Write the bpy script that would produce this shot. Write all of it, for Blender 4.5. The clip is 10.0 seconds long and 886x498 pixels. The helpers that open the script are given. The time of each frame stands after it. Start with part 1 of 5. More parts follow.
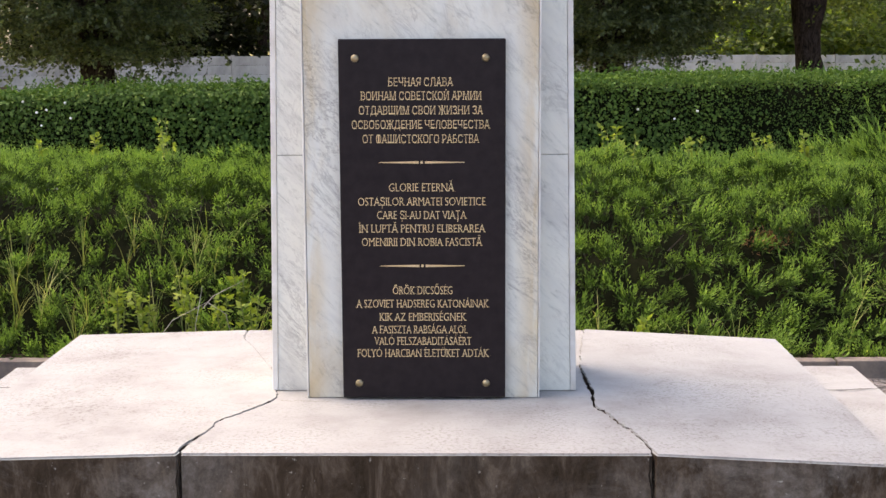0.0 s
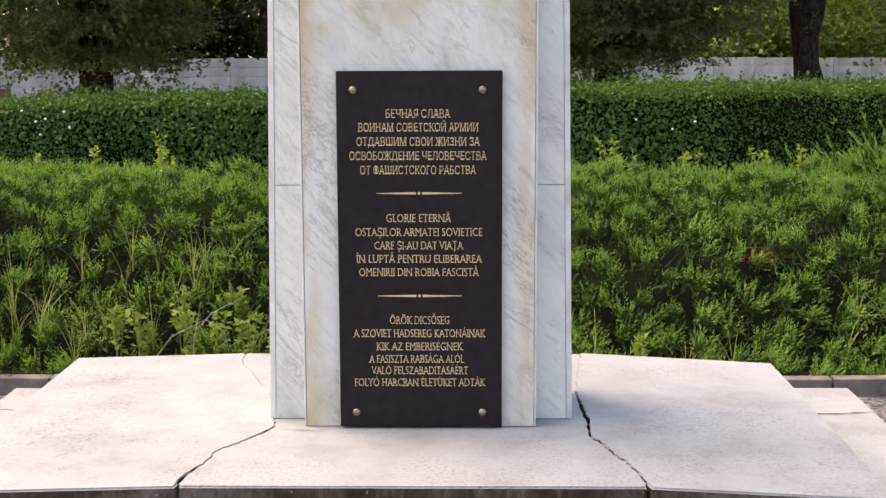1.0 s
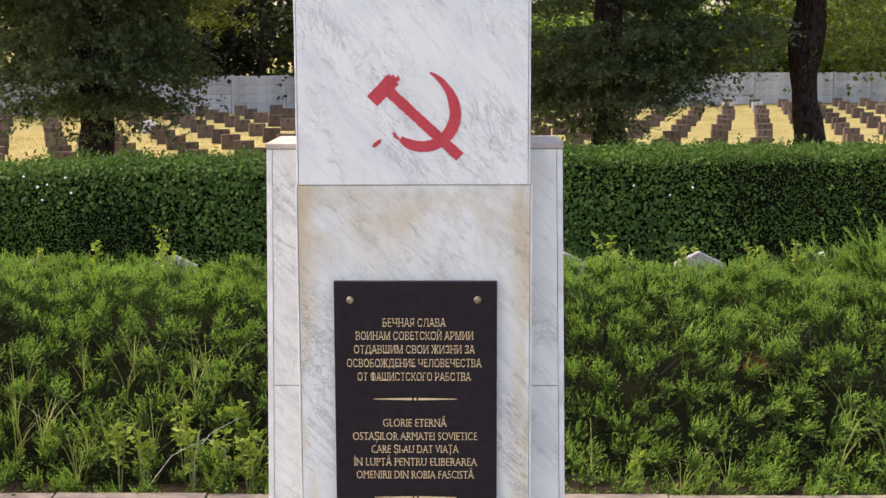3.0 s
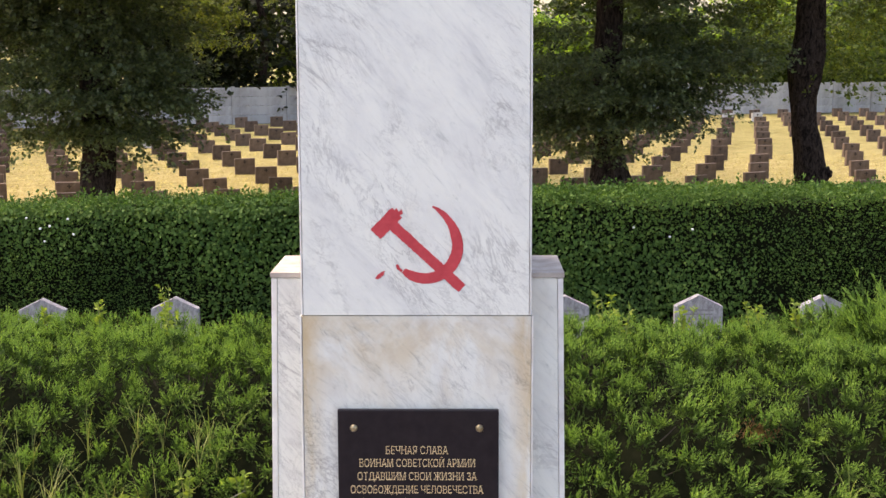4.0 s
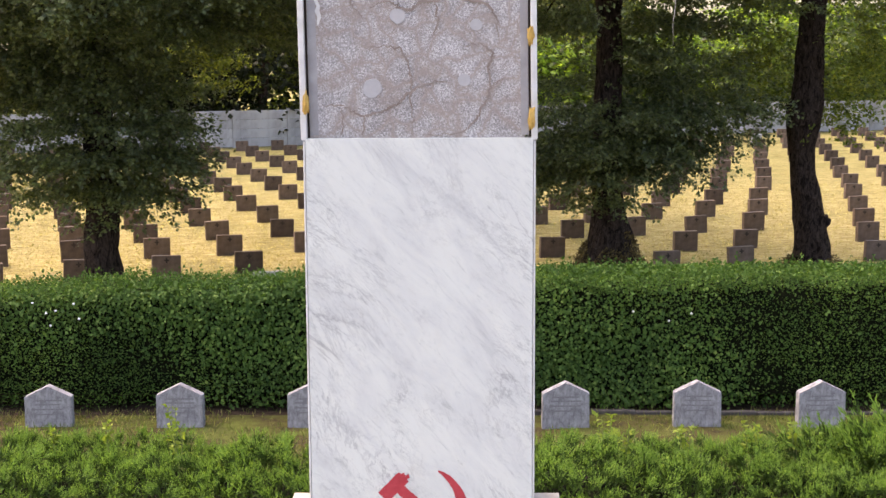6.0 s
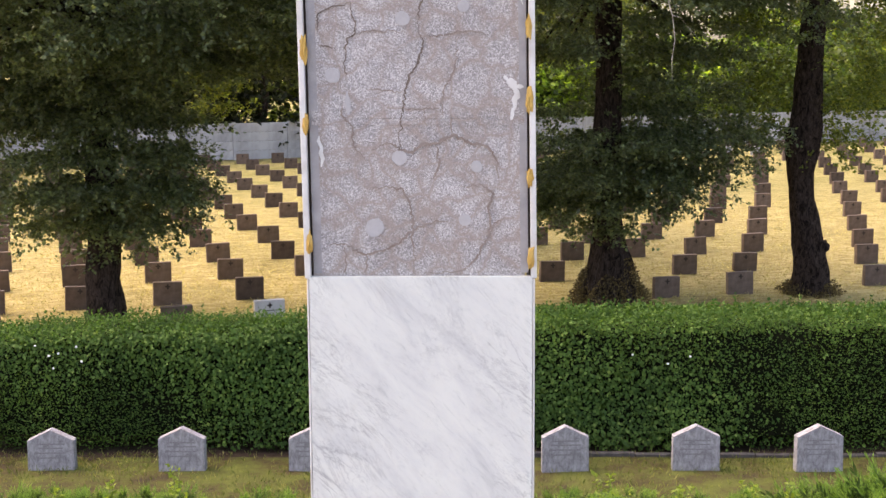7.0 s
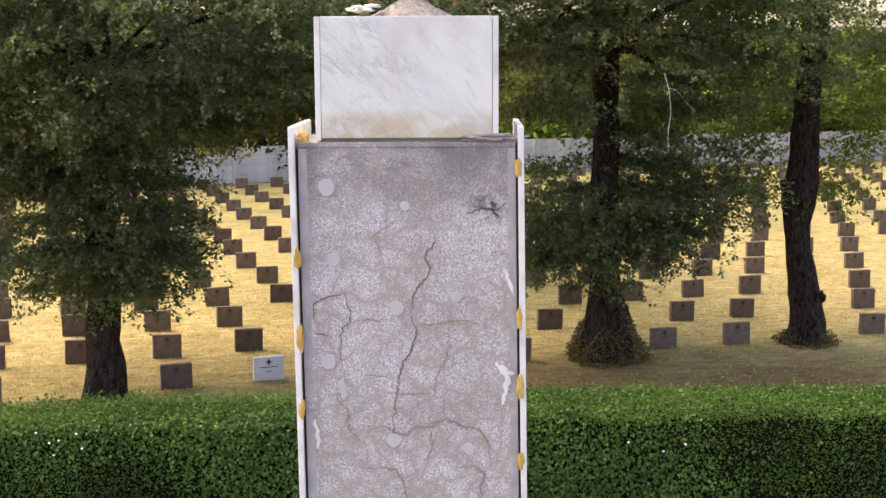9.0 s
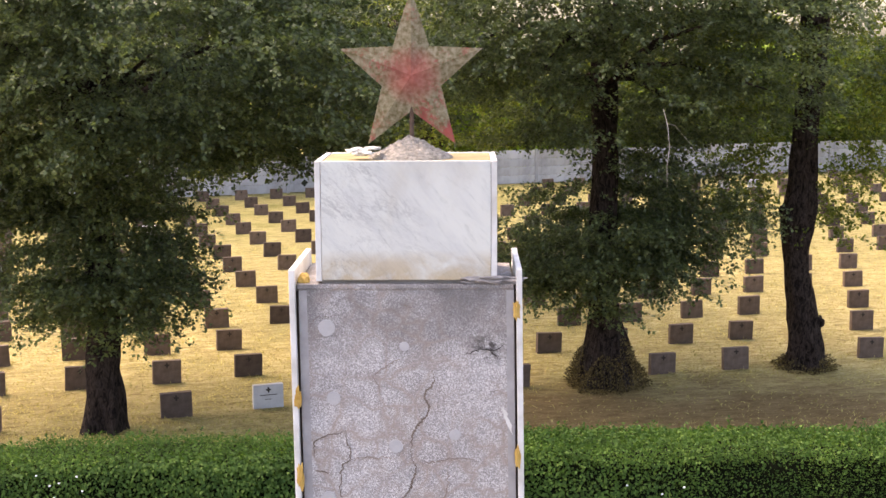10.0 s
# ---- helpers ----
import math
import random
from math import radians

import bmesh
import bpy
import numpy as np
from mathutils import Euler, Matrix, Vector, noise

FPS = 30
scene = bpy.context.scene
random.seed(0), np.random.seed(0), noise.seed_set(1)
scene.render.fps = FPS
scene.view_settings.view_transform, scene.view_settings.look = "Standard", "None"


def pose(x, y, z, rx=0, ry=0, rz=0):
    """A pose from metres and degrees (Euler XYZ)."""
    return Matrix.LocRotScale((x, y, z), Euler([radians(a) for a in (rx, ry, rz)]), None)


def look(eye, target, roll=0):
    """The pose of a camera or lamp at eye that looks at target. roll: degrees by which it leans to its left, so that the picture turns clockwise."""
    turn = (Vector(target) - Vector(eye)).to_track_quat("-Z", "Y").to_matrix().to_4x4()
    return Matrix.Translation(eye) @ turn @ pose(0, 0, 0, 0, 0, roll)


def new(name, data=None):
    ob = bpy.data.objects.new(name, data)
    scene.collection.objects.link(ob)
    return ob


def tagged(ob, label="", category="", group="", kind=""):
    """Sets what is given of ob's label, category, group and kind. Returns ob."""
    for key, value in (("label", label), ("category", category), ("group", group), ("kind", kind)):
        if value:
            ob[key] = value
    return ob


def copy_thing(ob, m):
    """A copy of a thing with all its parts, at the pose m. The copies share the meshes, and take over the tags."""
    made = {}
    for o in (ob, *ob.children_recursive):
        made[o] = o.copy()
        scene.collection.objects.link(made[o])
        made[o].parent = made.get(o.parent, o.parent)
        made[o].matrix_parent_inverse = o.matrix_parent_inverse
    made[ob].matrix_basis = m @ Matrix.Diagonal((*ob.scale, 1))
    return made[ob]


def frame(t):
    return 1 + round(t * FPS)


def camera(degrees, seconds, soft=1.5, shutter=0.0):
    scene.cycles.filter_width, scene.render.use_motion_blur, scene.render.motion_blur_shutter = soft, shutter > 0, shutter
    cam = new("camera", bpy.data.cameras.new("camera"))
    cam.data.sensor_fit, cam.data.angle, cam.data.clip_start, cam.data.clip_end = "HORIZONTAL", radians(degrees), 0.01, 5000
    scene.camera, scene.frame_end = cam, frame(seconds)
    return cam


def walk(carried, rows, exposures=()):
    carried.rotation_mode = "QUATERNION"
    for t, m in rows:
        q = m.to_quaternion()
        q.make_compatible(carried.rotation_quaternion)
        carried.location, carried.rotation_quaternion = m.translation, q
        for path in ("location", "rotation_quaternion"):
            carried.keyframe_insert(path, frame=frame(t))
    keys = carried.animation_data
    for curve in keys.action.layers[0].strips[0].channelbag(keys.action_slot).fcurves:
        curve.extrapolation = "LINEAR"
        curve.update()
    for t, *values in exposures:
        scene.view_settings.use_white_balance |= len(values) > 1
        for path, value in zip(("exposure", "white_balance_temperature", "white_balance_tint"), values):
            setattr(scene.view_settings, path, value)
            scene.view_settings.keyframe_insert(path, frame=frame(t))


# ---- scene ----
cam = camera(35.6, 10.0, soft=1.5)
PATH = [
    (0, (0.182, -5.138, 1.751), (0.143, -3.161, 1.456), -0.3),
    (0.5, (0.184, -5.142, 1.845), (0.146, -3.164, 1.55), -0.3),
    (1, (0.189, -5.15, 1.868), (0.152, -3.172, 1.573), -0.2),
    (1.5, (0.195, -5.146, 2.068), (0.158, -3.168, 1.774), -0.3),
    (2, (0.203, -5.148, 2.261), (0.165, -3.171, 1.967), -0.2),
    (3.5, (0.211, -5.139, 2.889), (0.173, -3.161, 2.597), -0.2),
    (4, (0.203, -5.145, 3.15), (0.165, -3.167, 2.859), -0.2),
    (4.5, (0.198, -5.161, 3.409), (0.16, -3.182, 3.119), -0.3),
    (5, (0.197, -5.166, 3.666), (0.159, -3.187, 3.377), -0.3),
    (5.5, (0.19, -5.167, 3.927), (0.152, -3.189, 3.638), -0.3),
    (7, (0.187, -5.21, 4.715), (0.149, -3.231, 4.429), -0.3),
    (7.5, (0.191, -5.202, 4.988), (0.154, -3.223, 4.703), -0.3),
    (8, (0.206, -5.202, 5.26), (0.168, -3.223, 4.974), -0.3),
    (8.5, (0.215, -5.212, 5.538), (0.178, -3.233, 5.254), -0.3),
    (9, (0.217, -5.192, 5.817), (0.18, -3.213, 5.533), -0.3),
    (9.5, (0.22, -5.19, 6.08), (0.183, -3.21, 5.797), -0.3),
    (10, (0.22, -5.168, 6.358), (0.184, -3.189, 6.075), -0.3),
]
walk(cam, [(t, look(eye, target, roll)) for t, eye, target, roll in PATH], exposures=((0.0, 1.72, 7600, 19), (4.5, 1.86, 7600, 19.5), (7.5, 2.0, 7700, 22), (10.0, 2.06, 7700, 22.5)))

# ---- world and sun ----
SUN_AZ, SUN_EL = 160.0, 58.0          # degrees: azimuth counter-clockwise from +x towards +y, height over the horizon
world = bpy.data.worlds.new("sky")
scene.world = world
world.use_nodes = True
wn = world.node_tree.nodes
sky = wn.new("ShaderNodeTexSky")
sky.sky_type, sky.sun_disc = "NISHITA", False
sky.sun_elevation, sky.sun_rotation = radians(SUN_EL), radians(90 - SUN_AZ)
sky.air_density, sky.dust_density, sky.ozone_density = 1.0, 3.0, 1.0
world.node_tree.links.new(sky.outputs[0], wn["Background"].inputs[0])
wn["Background"].inputs[1].default_value = 0.15
sun = new("sun", bpy.data.lights.new("sun", "SUN"))
sun.data.energy, sun.data.angle, sun.data.color = 0.95, radians(52.0), (1.0, 0.92, 0.80)
sun.matrix_world = look((0, 0, 0), (-math.cos(radians(SUN_AZ)) * math.cos(radians(SUN_EL)),
                                    -math.sin(radians(SUN_AZ)) * math.cos(radians(SUN_EL)), -math.sin(radians(SUN_EL))))


# ---- materials ----
class Mat:
    """A small helper round one node material."""

    def __init__(self, name, rough=0.7, color=(0.5, 0.5, 0.5), metal=0.0):
        self.m = bpy.data.materials.new(name)
        self.m.use_nodes = True
        self.t = self.m.node_tree
        self.b = self.t.nodes["Principled BSDF"]
        self.b.inputs["Base Color"].default_value = (*color, 1)
        self.b.inputs["Roughness"].default_value = rough
        self.b.inputs["Metallic"].default_value = metal
        self.b.inputs["Specular IOR Level"].default_value = 0.5 if rough < 0.6 else 0.25 if rough < 0.89 else 0.06
        self.coord = self.t.nodes.new("ShaderNodeTexCoord").outputs["Object"]

    def put(self, node, key, value):
        if value is None:
            return
        if hasattr(value, "is_output"):
            self.t.links.new(value, node.inputs[key])
        else:
            node.inputs[key].default_value = value

    def mapped(self, scale=(1, 1, 1), rot=(0, 0, 0), move=0.0):
        n = self.t.nodes.new("ShaderNodeMapping")
        n.inputs["Location"].default_value = (move, move * 0.37, move * 0.71)
        n.inputs["Rotation"].default_value = [radians(a) for a in rot]
        self.t.links.new(self.coord, n.inputs["Vector"])
        m = self.t.nodes.new("ShaderNodeMapping")
        m.inputs["Scale"].default_value = scale
        self.t.links.new(n.outputs[0], m.inputs["Vector"])
        return m.outputs[0]

    def noise(self, scale, detail=4, rough=0.55, distort=0.0, vec=None):
        n = self.t.nodes.new("ShaderNodeTexNoise")
        self.put(n, "Vector", vec if vec is not None else self.coord)
        self.put(n, "Scale", scale), self.put(n, "Detail", detail), self.put(n, "Roughness", rough), self.put(n, "Distortion", distort)
        return n.outputs["Fac"]

    def voronoi(self, scale, feature="F1", vec=None, out="Distance"):
        n = self.t.nodes.new("ShaderNodeTexVoronoi")
        n.feature = feature
        self.put(n, "Vector", vec if vec is not None else self.coord), self.put(n, "Scale", scale)
        return n.outputs[out]

    def ramp(self, fac, *stops):
        n = self.t.nodes.new("ShaderNodeValToRGB")
        e = n.color_ramp.elements
        while len(e) < len(stops):
            e.new(0.5)
        for el, (pos, c) in zip(e, stops):
            el.position = pos
            el.color = (*c, 1) if len(c) == 3 else (c[0], c[0], c[0], 1)
        self.put(n, "Fac", fac)
        return n.outputs[0]

    def mix(self, fac, a, b, mode="MIX"):
        n = self.t.nodes.new("ShaderNodeMix")
        n.data_type, n.blend_type = "RGBA", mode
        for key, v in (("Factor", fac), ("A", a), ("B", b)):
            socks = [s for s in n.inputs if s.name == key and s.type == ("VALUE" if key == "Factor" else "RGBA")]
            if hasattr(v, "is_output"):
                self.t.links.new(v, socks[0])
            else:
                socks[0].default_value = v if key == "Factor" else (*v, 1)
        return [s for s in n.outputs if s.type == "RGBA"][0]

    def math(self, op, a, b=0.0):
        n = self.t.nodes.new("ShaderNodeMath")
        n.operation = op
        self.put(n, 0, a), self.put(n, 1, b)
        return n.outputs[0]

    def axis(self, k):
        n = self.t.nodes.new("ShaderNodeSeparateXYZ")
        self.t.links.new(self.coord, n.inputs[0])
        return n.outputs[k]

    def island(self):
        return self.t.nodes.new("ShaderNodeNewGeometry").outputs["Random Per Island"]

    def object_random(self):
        return self.t.nodes.new("ShaderNodeObjectInfo").outputs["Random"]

    def color(self, c):
        self.put(self.b, "Base Color", c)
        return self

    def rough(self, r):
        self.put(self.b, "Roughness", r)
        return self

    def bump(self, height, strength=0.4, dist=0.01):
        n = self.t.nodes.new("ShaderNodeBump")
        self.put(n, "Height", height), self.put(n, "Strength", strength), self.put(n, "Distance", dist)
        self.t.links.new(n.outputs[0], self.b.inputs["Normal"])
        return self

    def through_light(self, c, share=0.35):
        """Thin leaves let some light through."""
        tr = self.t.nodes.new("ShaderNodeBsdfTranslucent")
        self.put(tr, "Color", c)
        mx = self.t.nodes.new("ShaderNodeMixShader")
        mx.inputs[0].default_value = share
        self.t.links.new(self.b.outputs[0], mx.inputs[1])
        self.t.links.new(tr.outputs[0], mx.inputs[2])
        self.t.links.new(mx.outputs[0], self.t.nodes["Material Output"].inputs["Surface"])
        return self


def marble(name, stain, bold=0.75, white=0.97, foot=None, move=0.0):
    """White marble: grey drifts and thin dark veins that run down to one side, with ochre stains."""
    k = Mat(name, 0.32)
    drift = k.noise(2.9, 9, 0.66, 0.7, k.mapped((0.8, 1.0, 2.5), (0, -50, 0), move))
    base = k.ramp(drift, (0.30, tuple(v * white for v in (0.62, 0.632, 0.605))), (0.44, tuple(v * white for v in (0.735, 0.748, 0.70))), (0.56, tuple(v * white for v in (0.795, 0.808, 0.742))), (0.75, tuple(v * white for v in (0.825, 0.838, 0.765))))
    fine = k.noise(13.0, 11, 0.74, 0.9, k.mapped((0.7, 0.8, 2.9), (0, -47, 0), move))
    streak = k.ramp(fine, (0.30, (0.50, 0.51, 0.51)), (0.39, (0.87, 0.88, 0.88)), (0.48, (1, 1, 1)))
    c = k.mix(bold, base, streak, "MULTIPLY")
    where = k.ramp(k.noise(1.9, 4, 0.6, 0.3, k.mapped((1, 1, 1.3), (0, -50, 0), move + 3.0)), (0.44, (0,)), (0.60, (1,)))
    for size, thin, dark, turn in ((1.5, 0.012, 0.62, -48), (3.6, 0.014, 0.45, -55), (7.5, 0.018, 0.35, -42)):
        n = k.noise(size, 10, 0.68, 1.1, k.mapped((0.6, 1.0, 1.9), (0, turn, 0), move + size))
        line = k.ramp(k.math("ABSOLUTE", k.math("SUBTRACT", n, 0.5)), (0.0, (1,)), (thin * 0.4, (0.75,)), (thin, (0,)))
        c = k.mix(k.math("MULTIPLY", k.math("MULTIPLY", line, where), dark * min(1.0, bold + 0.15)), c, (0.24, 0.238, 0.232))
    s = k.noise(2.6, 6, 0.6, 0.4, k.mapped((1.0, 1.0, 0.55), (0, 0, 0), move))
    s = k.ramp(s, (0.58 - stain * 0.06, (0,)), (0.80, (1,)))
    c = k.mix(k.math("MULTIPLY", s, min(1.0, stain * 0.75)), c, (0.66, 0.52, 0.34), "MULTIPLY")
    if stain > 0.8:                             # rust runs down the outer edges and below the upper joint
        edge = k.ramp(k.math("ABSOLUTE", k.axis(0)), (0.345, (0,)), (0.425, (1,)))
        run = k.ramp(k.noise(3.0, 6, 0.6, 0.2, k.mapped((3.0, 1.0, 0.5))), (0.42, (0,)), (0.56, (1,)))
        joint = k.ramp(k.math("MULTIPLY", k.axis(2), 0.4), (0.70, (0,)), (0.80, (1,)), (0.855, (0.8,)))
        spread = k.ramp(k.noise(3.4, 6, 0.65, 0.6), (0.40, (0,)), (0.58, (1,)))
        c = k.mix(k.math("MULTIPLY", k.math("MULTIPLY", edge, run), 0.65), c, (0.82, 0.62, 0.36), "MULTIPLY")
        c = k.mix(k.math("MULTIPLY", k.math("MULTIPLY", joint, spread), 0.62), c, (0.72, 0.55, 0.34), "MULTIPLY")
    if foot:                                    # tan splashes along the foot of the slab
        low = k.ramp(k.math("MULTIPLY", k.math("SUBTRACT", k.axis(2), foot), 6.0), (0.0, (1,)), (0.35, (0.8,)), (0.65, (0,)))
        c = k.mix(k.math("MULTIPLY", low, k.ramp(k.noise(7, 6, 0.65, 0.5), (0.34, (0,)), (0.55, (0.9,)))), c, (0.72, 0.57, 0.40), "MULTIPLY")
    k.color(c).rough(k.ramp(fine, (0.3, (0.45,)), (0.7, (0.28,)))).bump(k.noise(160, 2), 0.05, 0.002)
    return k.m


MARBLE = marble("white_marble", 0.35, 0.62, 0.87)
MARBLE_STAINED = marble("stained_marble", 1.0, 0.95, 0.83, None, 5.0)
MARBLE_WING = marble("streaked_marble", 0.4, 1.0, 0.83, None, 9.0)
MARBLE_EDGE = Mat("sawn_marble_edge", 0.55)
MARBLE_EDGE.color(MARBLE_EDGE.ramp(MARBLE_EDGE.noise(9, 6), (0.3, (0.50, 0.48, 0.435)), (0.6, (0.68, 0.67, 0.64))))
MARBLE_EDGE = MARBLE_EDGE.m


def make_terrazzo():
    k = Mat("washed_concrete", 0.9)
    grain = k.voronoi(240, out="Color")
    g = k.ramp(grain, (0.1, (0.27, 0.258, 0.252)), (0.55, (0.435, 0.42, 0.41)), (0.95, (0.70, 0.685, 0.67)))
    wash = k.ramp(k.noise(3.0, 6, 0.6, 0.5), (0.35, (0.76, 0.725, 0.71)), (0.62, (1.05, 1.03, 1.02)))
    c = k.mix(0.8, g, wash, "MULTIPLY")
    dark = k.ramp(k.noise(1.6, 7, 0.65), (0.62, (0,)), (0.82, (0.5,)))
    c = k.mix(dark, c, (0.10, 0.10, 0.10))
    bend = k.t.nodes.new("ShaderNodeTexNoise")
    bend.inputs["Scale"].default_value, bend.inputs["Detail"].default_value = 5.0, 5.0
    k.t.links.new(k.coord, bend.inputs["Vector"])
    warp = k.mix(0.20, k.coord, bend.outputs["Color"])
    net = k.ramp(k.voronoi(10.5, "DISTANCE_TO_EDGE", warp), (0.0, (1,)), (0.06, (0.5,)), (0.20, (0,)))
    where = k.ramp(k.math("ADD", k.noise(2.6, 3), k.ramp(k.math("MULTIPLY", k.axis(2), 0.18), (0.80, (0.18,)), (0.93, (0,)))), (0.38, (0,)), (0.58, (0.82,)))
    c = k.mix(k.math("MULTIPLY", net, where), c, (0.335, 0.275, 0.235))
    damp = k.math("MULTIPLY", k.ramp(k.math("MULTIPLY", k.axis(2), 0.18), (0.925, (0,)), (0.975, (1,))), k.ramp(k.noise(5, 6, 0.65), (0.36, (0.1,)), (0.58, (0.8,))))
    c = k.mix(damp, c, (0.16, 0.15, 0.145))
    dx, dz = k.math("SUBTRACT", k.axis(0), 0.31), k.math("SUBTRACT", k.axis(2), 5.23)
    near = k.math("ADD", k.math("MULTIPLY", dx, dx), k.math("MULTIPLY", dz, k.math("MULTIPLY", dz, 2.2)))
    mould = k.math("MULTIPLY", k.ramp(k.math("MULTIPLY", near, 60.0), (0.02, (1,)), (0.75, (0,))), k.ramp(k.noise(16, 7, 0.7, 0.8), (0.43, (0,)), (0.56, (0.9,))))
    c = k.mix(mould, c, (0.055, 0.048, 0.045))
    k.color(c).bump(k.voronoi(190), 0.45, 0.004)
    return k.m


TERRAZZO = make_terrazzo()


def make_smooth_cement():
    k = Mat("smooth_cement", 0.9)
    c = k.ramp(k.noise(6, 7, 0.6), (0.3, (0.19, 0.175, 0.165)), (0.7, (0.36, 0.34, 0.33)))
    k.color(c).bump(k.noise(60, 5), 0.25, 0.004)
    return k.m


CEMENT = make_smooth_cement()


def make_cement_dirty():
    """The plinth: pale worn top, dark weathered vertical faces with run-off streaks."""
    k = Mat("weathered_plinth_concrete", 0.9)
    top = k.ramp(k.noise(3.2, 7, 0.62), (0.28, (0.252, 0.246, 0.236)), (0.5, (0.320, 0.323, 0.312)), (0.75, (0.356, 0.362, 0.352)))
    pits = k.ramp(k.noise(70, 3, 0.7), (0.36, (0.66, 0.63, 0.60)), (0.50, (1, 1, 1)))
    patch = k.ramp(k.noise(1.9, 6, 0.7), (0.43, (0.15,)), (0.58, (0.95,)))
    top = k.mix(k.math("MULTIPLY", patch, 0.9), top, k.mix(1.0, top, pits, "MULTIPLY"))
    k.color(top).bump(k.noise(45, 6, 0.7), 0.5, 0.005)
    return k.m


PLINTH_TOP = make_cement_dirty()


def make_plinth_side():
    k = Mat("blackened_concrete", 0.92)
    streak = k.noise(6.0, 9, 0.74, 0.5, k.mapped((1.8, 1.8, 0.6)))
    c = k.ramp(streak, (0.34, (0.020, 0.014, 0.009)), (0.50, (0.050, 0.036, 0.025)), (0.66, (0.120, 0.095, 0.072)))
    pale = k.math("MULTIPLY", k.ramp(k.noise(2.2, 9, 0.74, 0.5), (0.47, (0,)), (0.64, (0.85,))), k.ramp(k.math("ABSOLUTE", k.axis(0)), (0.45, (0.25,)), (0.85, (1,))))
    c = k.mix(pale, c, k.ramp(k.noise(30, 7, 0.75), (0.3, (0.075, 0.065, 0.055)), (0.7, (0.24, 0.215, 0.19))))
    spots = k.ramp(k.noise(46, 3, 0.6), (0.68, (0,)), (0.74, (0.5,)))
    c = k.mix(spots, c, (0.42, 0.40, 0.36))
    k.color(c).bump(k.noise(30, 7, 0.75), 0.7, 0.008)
    return k.m


PLINTH_SIDE = make_plinth_side()


def make_plain(name, lo, hi, scale=8.0, rough=0.8, bump=0.3, metal=0.0):
    k = Mat(name, rough, metal=metal)
    k.color(k.ramp(k.noise(scale, 7, 0.62), (0.3, lo), (0.7, hi)))
    k.bump(k.noise(scale * 6, 5), bump, 0.005)
    return k.m


GRANITE = make_plain("black_polished_stone", (0.010, 0.007, 0.009), (0.019, 0.014, 0.016), 22, 0.40, 0.03)
GRANITE.node_tree.nodes["Principled BSDF"].inputs["Specular IOR Level"].default_value = 0.17
GOLD = make_plain("gilt_lettering", (0.54, 0.37, 0.18), (0.70, 0.54, 0.31), 40, 0.5, 0.1, 0.0)
BRASS = make_plain("tarnished_brass", (0.22, 0.17, 0.09), (0.42, 0.36, 0.24), 30, 0.35, 0.1, 0.9)
RED = make_plain("red_paint", (0.42, 0.040, 0.050), (0.54, 0.064, 0.074), 25, 0.6, 0.15)
GLUE = make_plain("mustard_adhesive", (0.42, 0.24, 0.05), (0.62, 0.42, 0.13), 14, 0.7, 0.4)
CRACK = make_plain("crack_shadow", (0.012, 0.010, 0.008), (0.035, 0.028, 0.022), 20, 1.0, 0.2)
CRACK_MID = make_plain("half_open_crack", (0.14, 0.112, 0.09), (0.24, 0.195, 0.165), 20, 1.0, 0.3)
CRACK_PALE = make_plain("old_crack_filling", (0.23, 0.18, 0.15), (0.34, 0.285, 0.25), 20, 1.0, 0.3)
MOULD = make_plain("black_mould", (0.025, 0.022, 0.02), (0.07, 0.06, 0.055), 30, 1.0, 0.3)
HEAP = make_plain("crumbled_mortar", (0.17, 0.152, 0.125), (0.43, 0.395, 0.345), 75, 0.95, 1.0)
COPING = make_plain("weathered_coping", (0.27, 0.23, 0.195), (0.44, 0.395, 0.35), 12, 0.8, 0.3)
BORDER = make_plain("smooth_border_cement", (0.30, 0.287, 0.283), (0.41, 0.395, 0.388), 14, 0.95, 0.3)
PLUG = make_plain("smooth_grey_mortar", (0.40, 0.39, 0.385), (0.48, 0.465, 0.46), 18, 0.9, 0.2)
SOIL = make_plain("dark_soil", (0.020, 0.014, 0.010), (0.07, 0.05, 0.035), 9, 1.0, 0.8)
KERB = make_plain("kerb_concrete", (0.10, 0.09, 0.085), (0.24, 0.20, 0.165), 7, 0.95, 0.4)
HEDGE_KERB = make_plain("dark_kerb_concrete", (0.045, 0.042, 0.038), (0.12, 0.112, 0.105), 6, 0.95, 0.5)


def make_headstone(name, lo, hi):
    k = Mat(name, 0.85)
    c = k.ramp(k.noise(5, 7, 0.65), (0.3, lo), (0.7, hi))
    tint = k.ramp(k.object_random(), (0.0, (0.62, 0.60, 0.60)), (0.5, (0.95, 0.92, 0.90)), (1.0, (1.2, 1.17, 1.15)))
    c = k.mix(1.0, c, tint, "MULTIPLY")
    k.color(c).bump(k.noise(60, 5), 0.35, 0.005)
    return k.m


STONE_BROWN = make_headstone("brown_grey_cast_stone", (0.084, 0.059, 0.045), (0.166, 0.122, 0.096))
STONE_WHITE = make_headstone("pale_cast_stone", (0.48, 0.48, 0.47), (0.62, 0.62, 0.61))
WORN_LINE = make_plain("worn_grey_lettering", (0.15, 0.14, 0.146), (0.30, 0.285, 0.295), 70, 0.95, 0.2)
LETTER_DARK = make_plain("dark_incised_mark", (0.025, 0.02, 0.018), (0.05, 0.04, 0.035), 20, 0.9, 0.1)


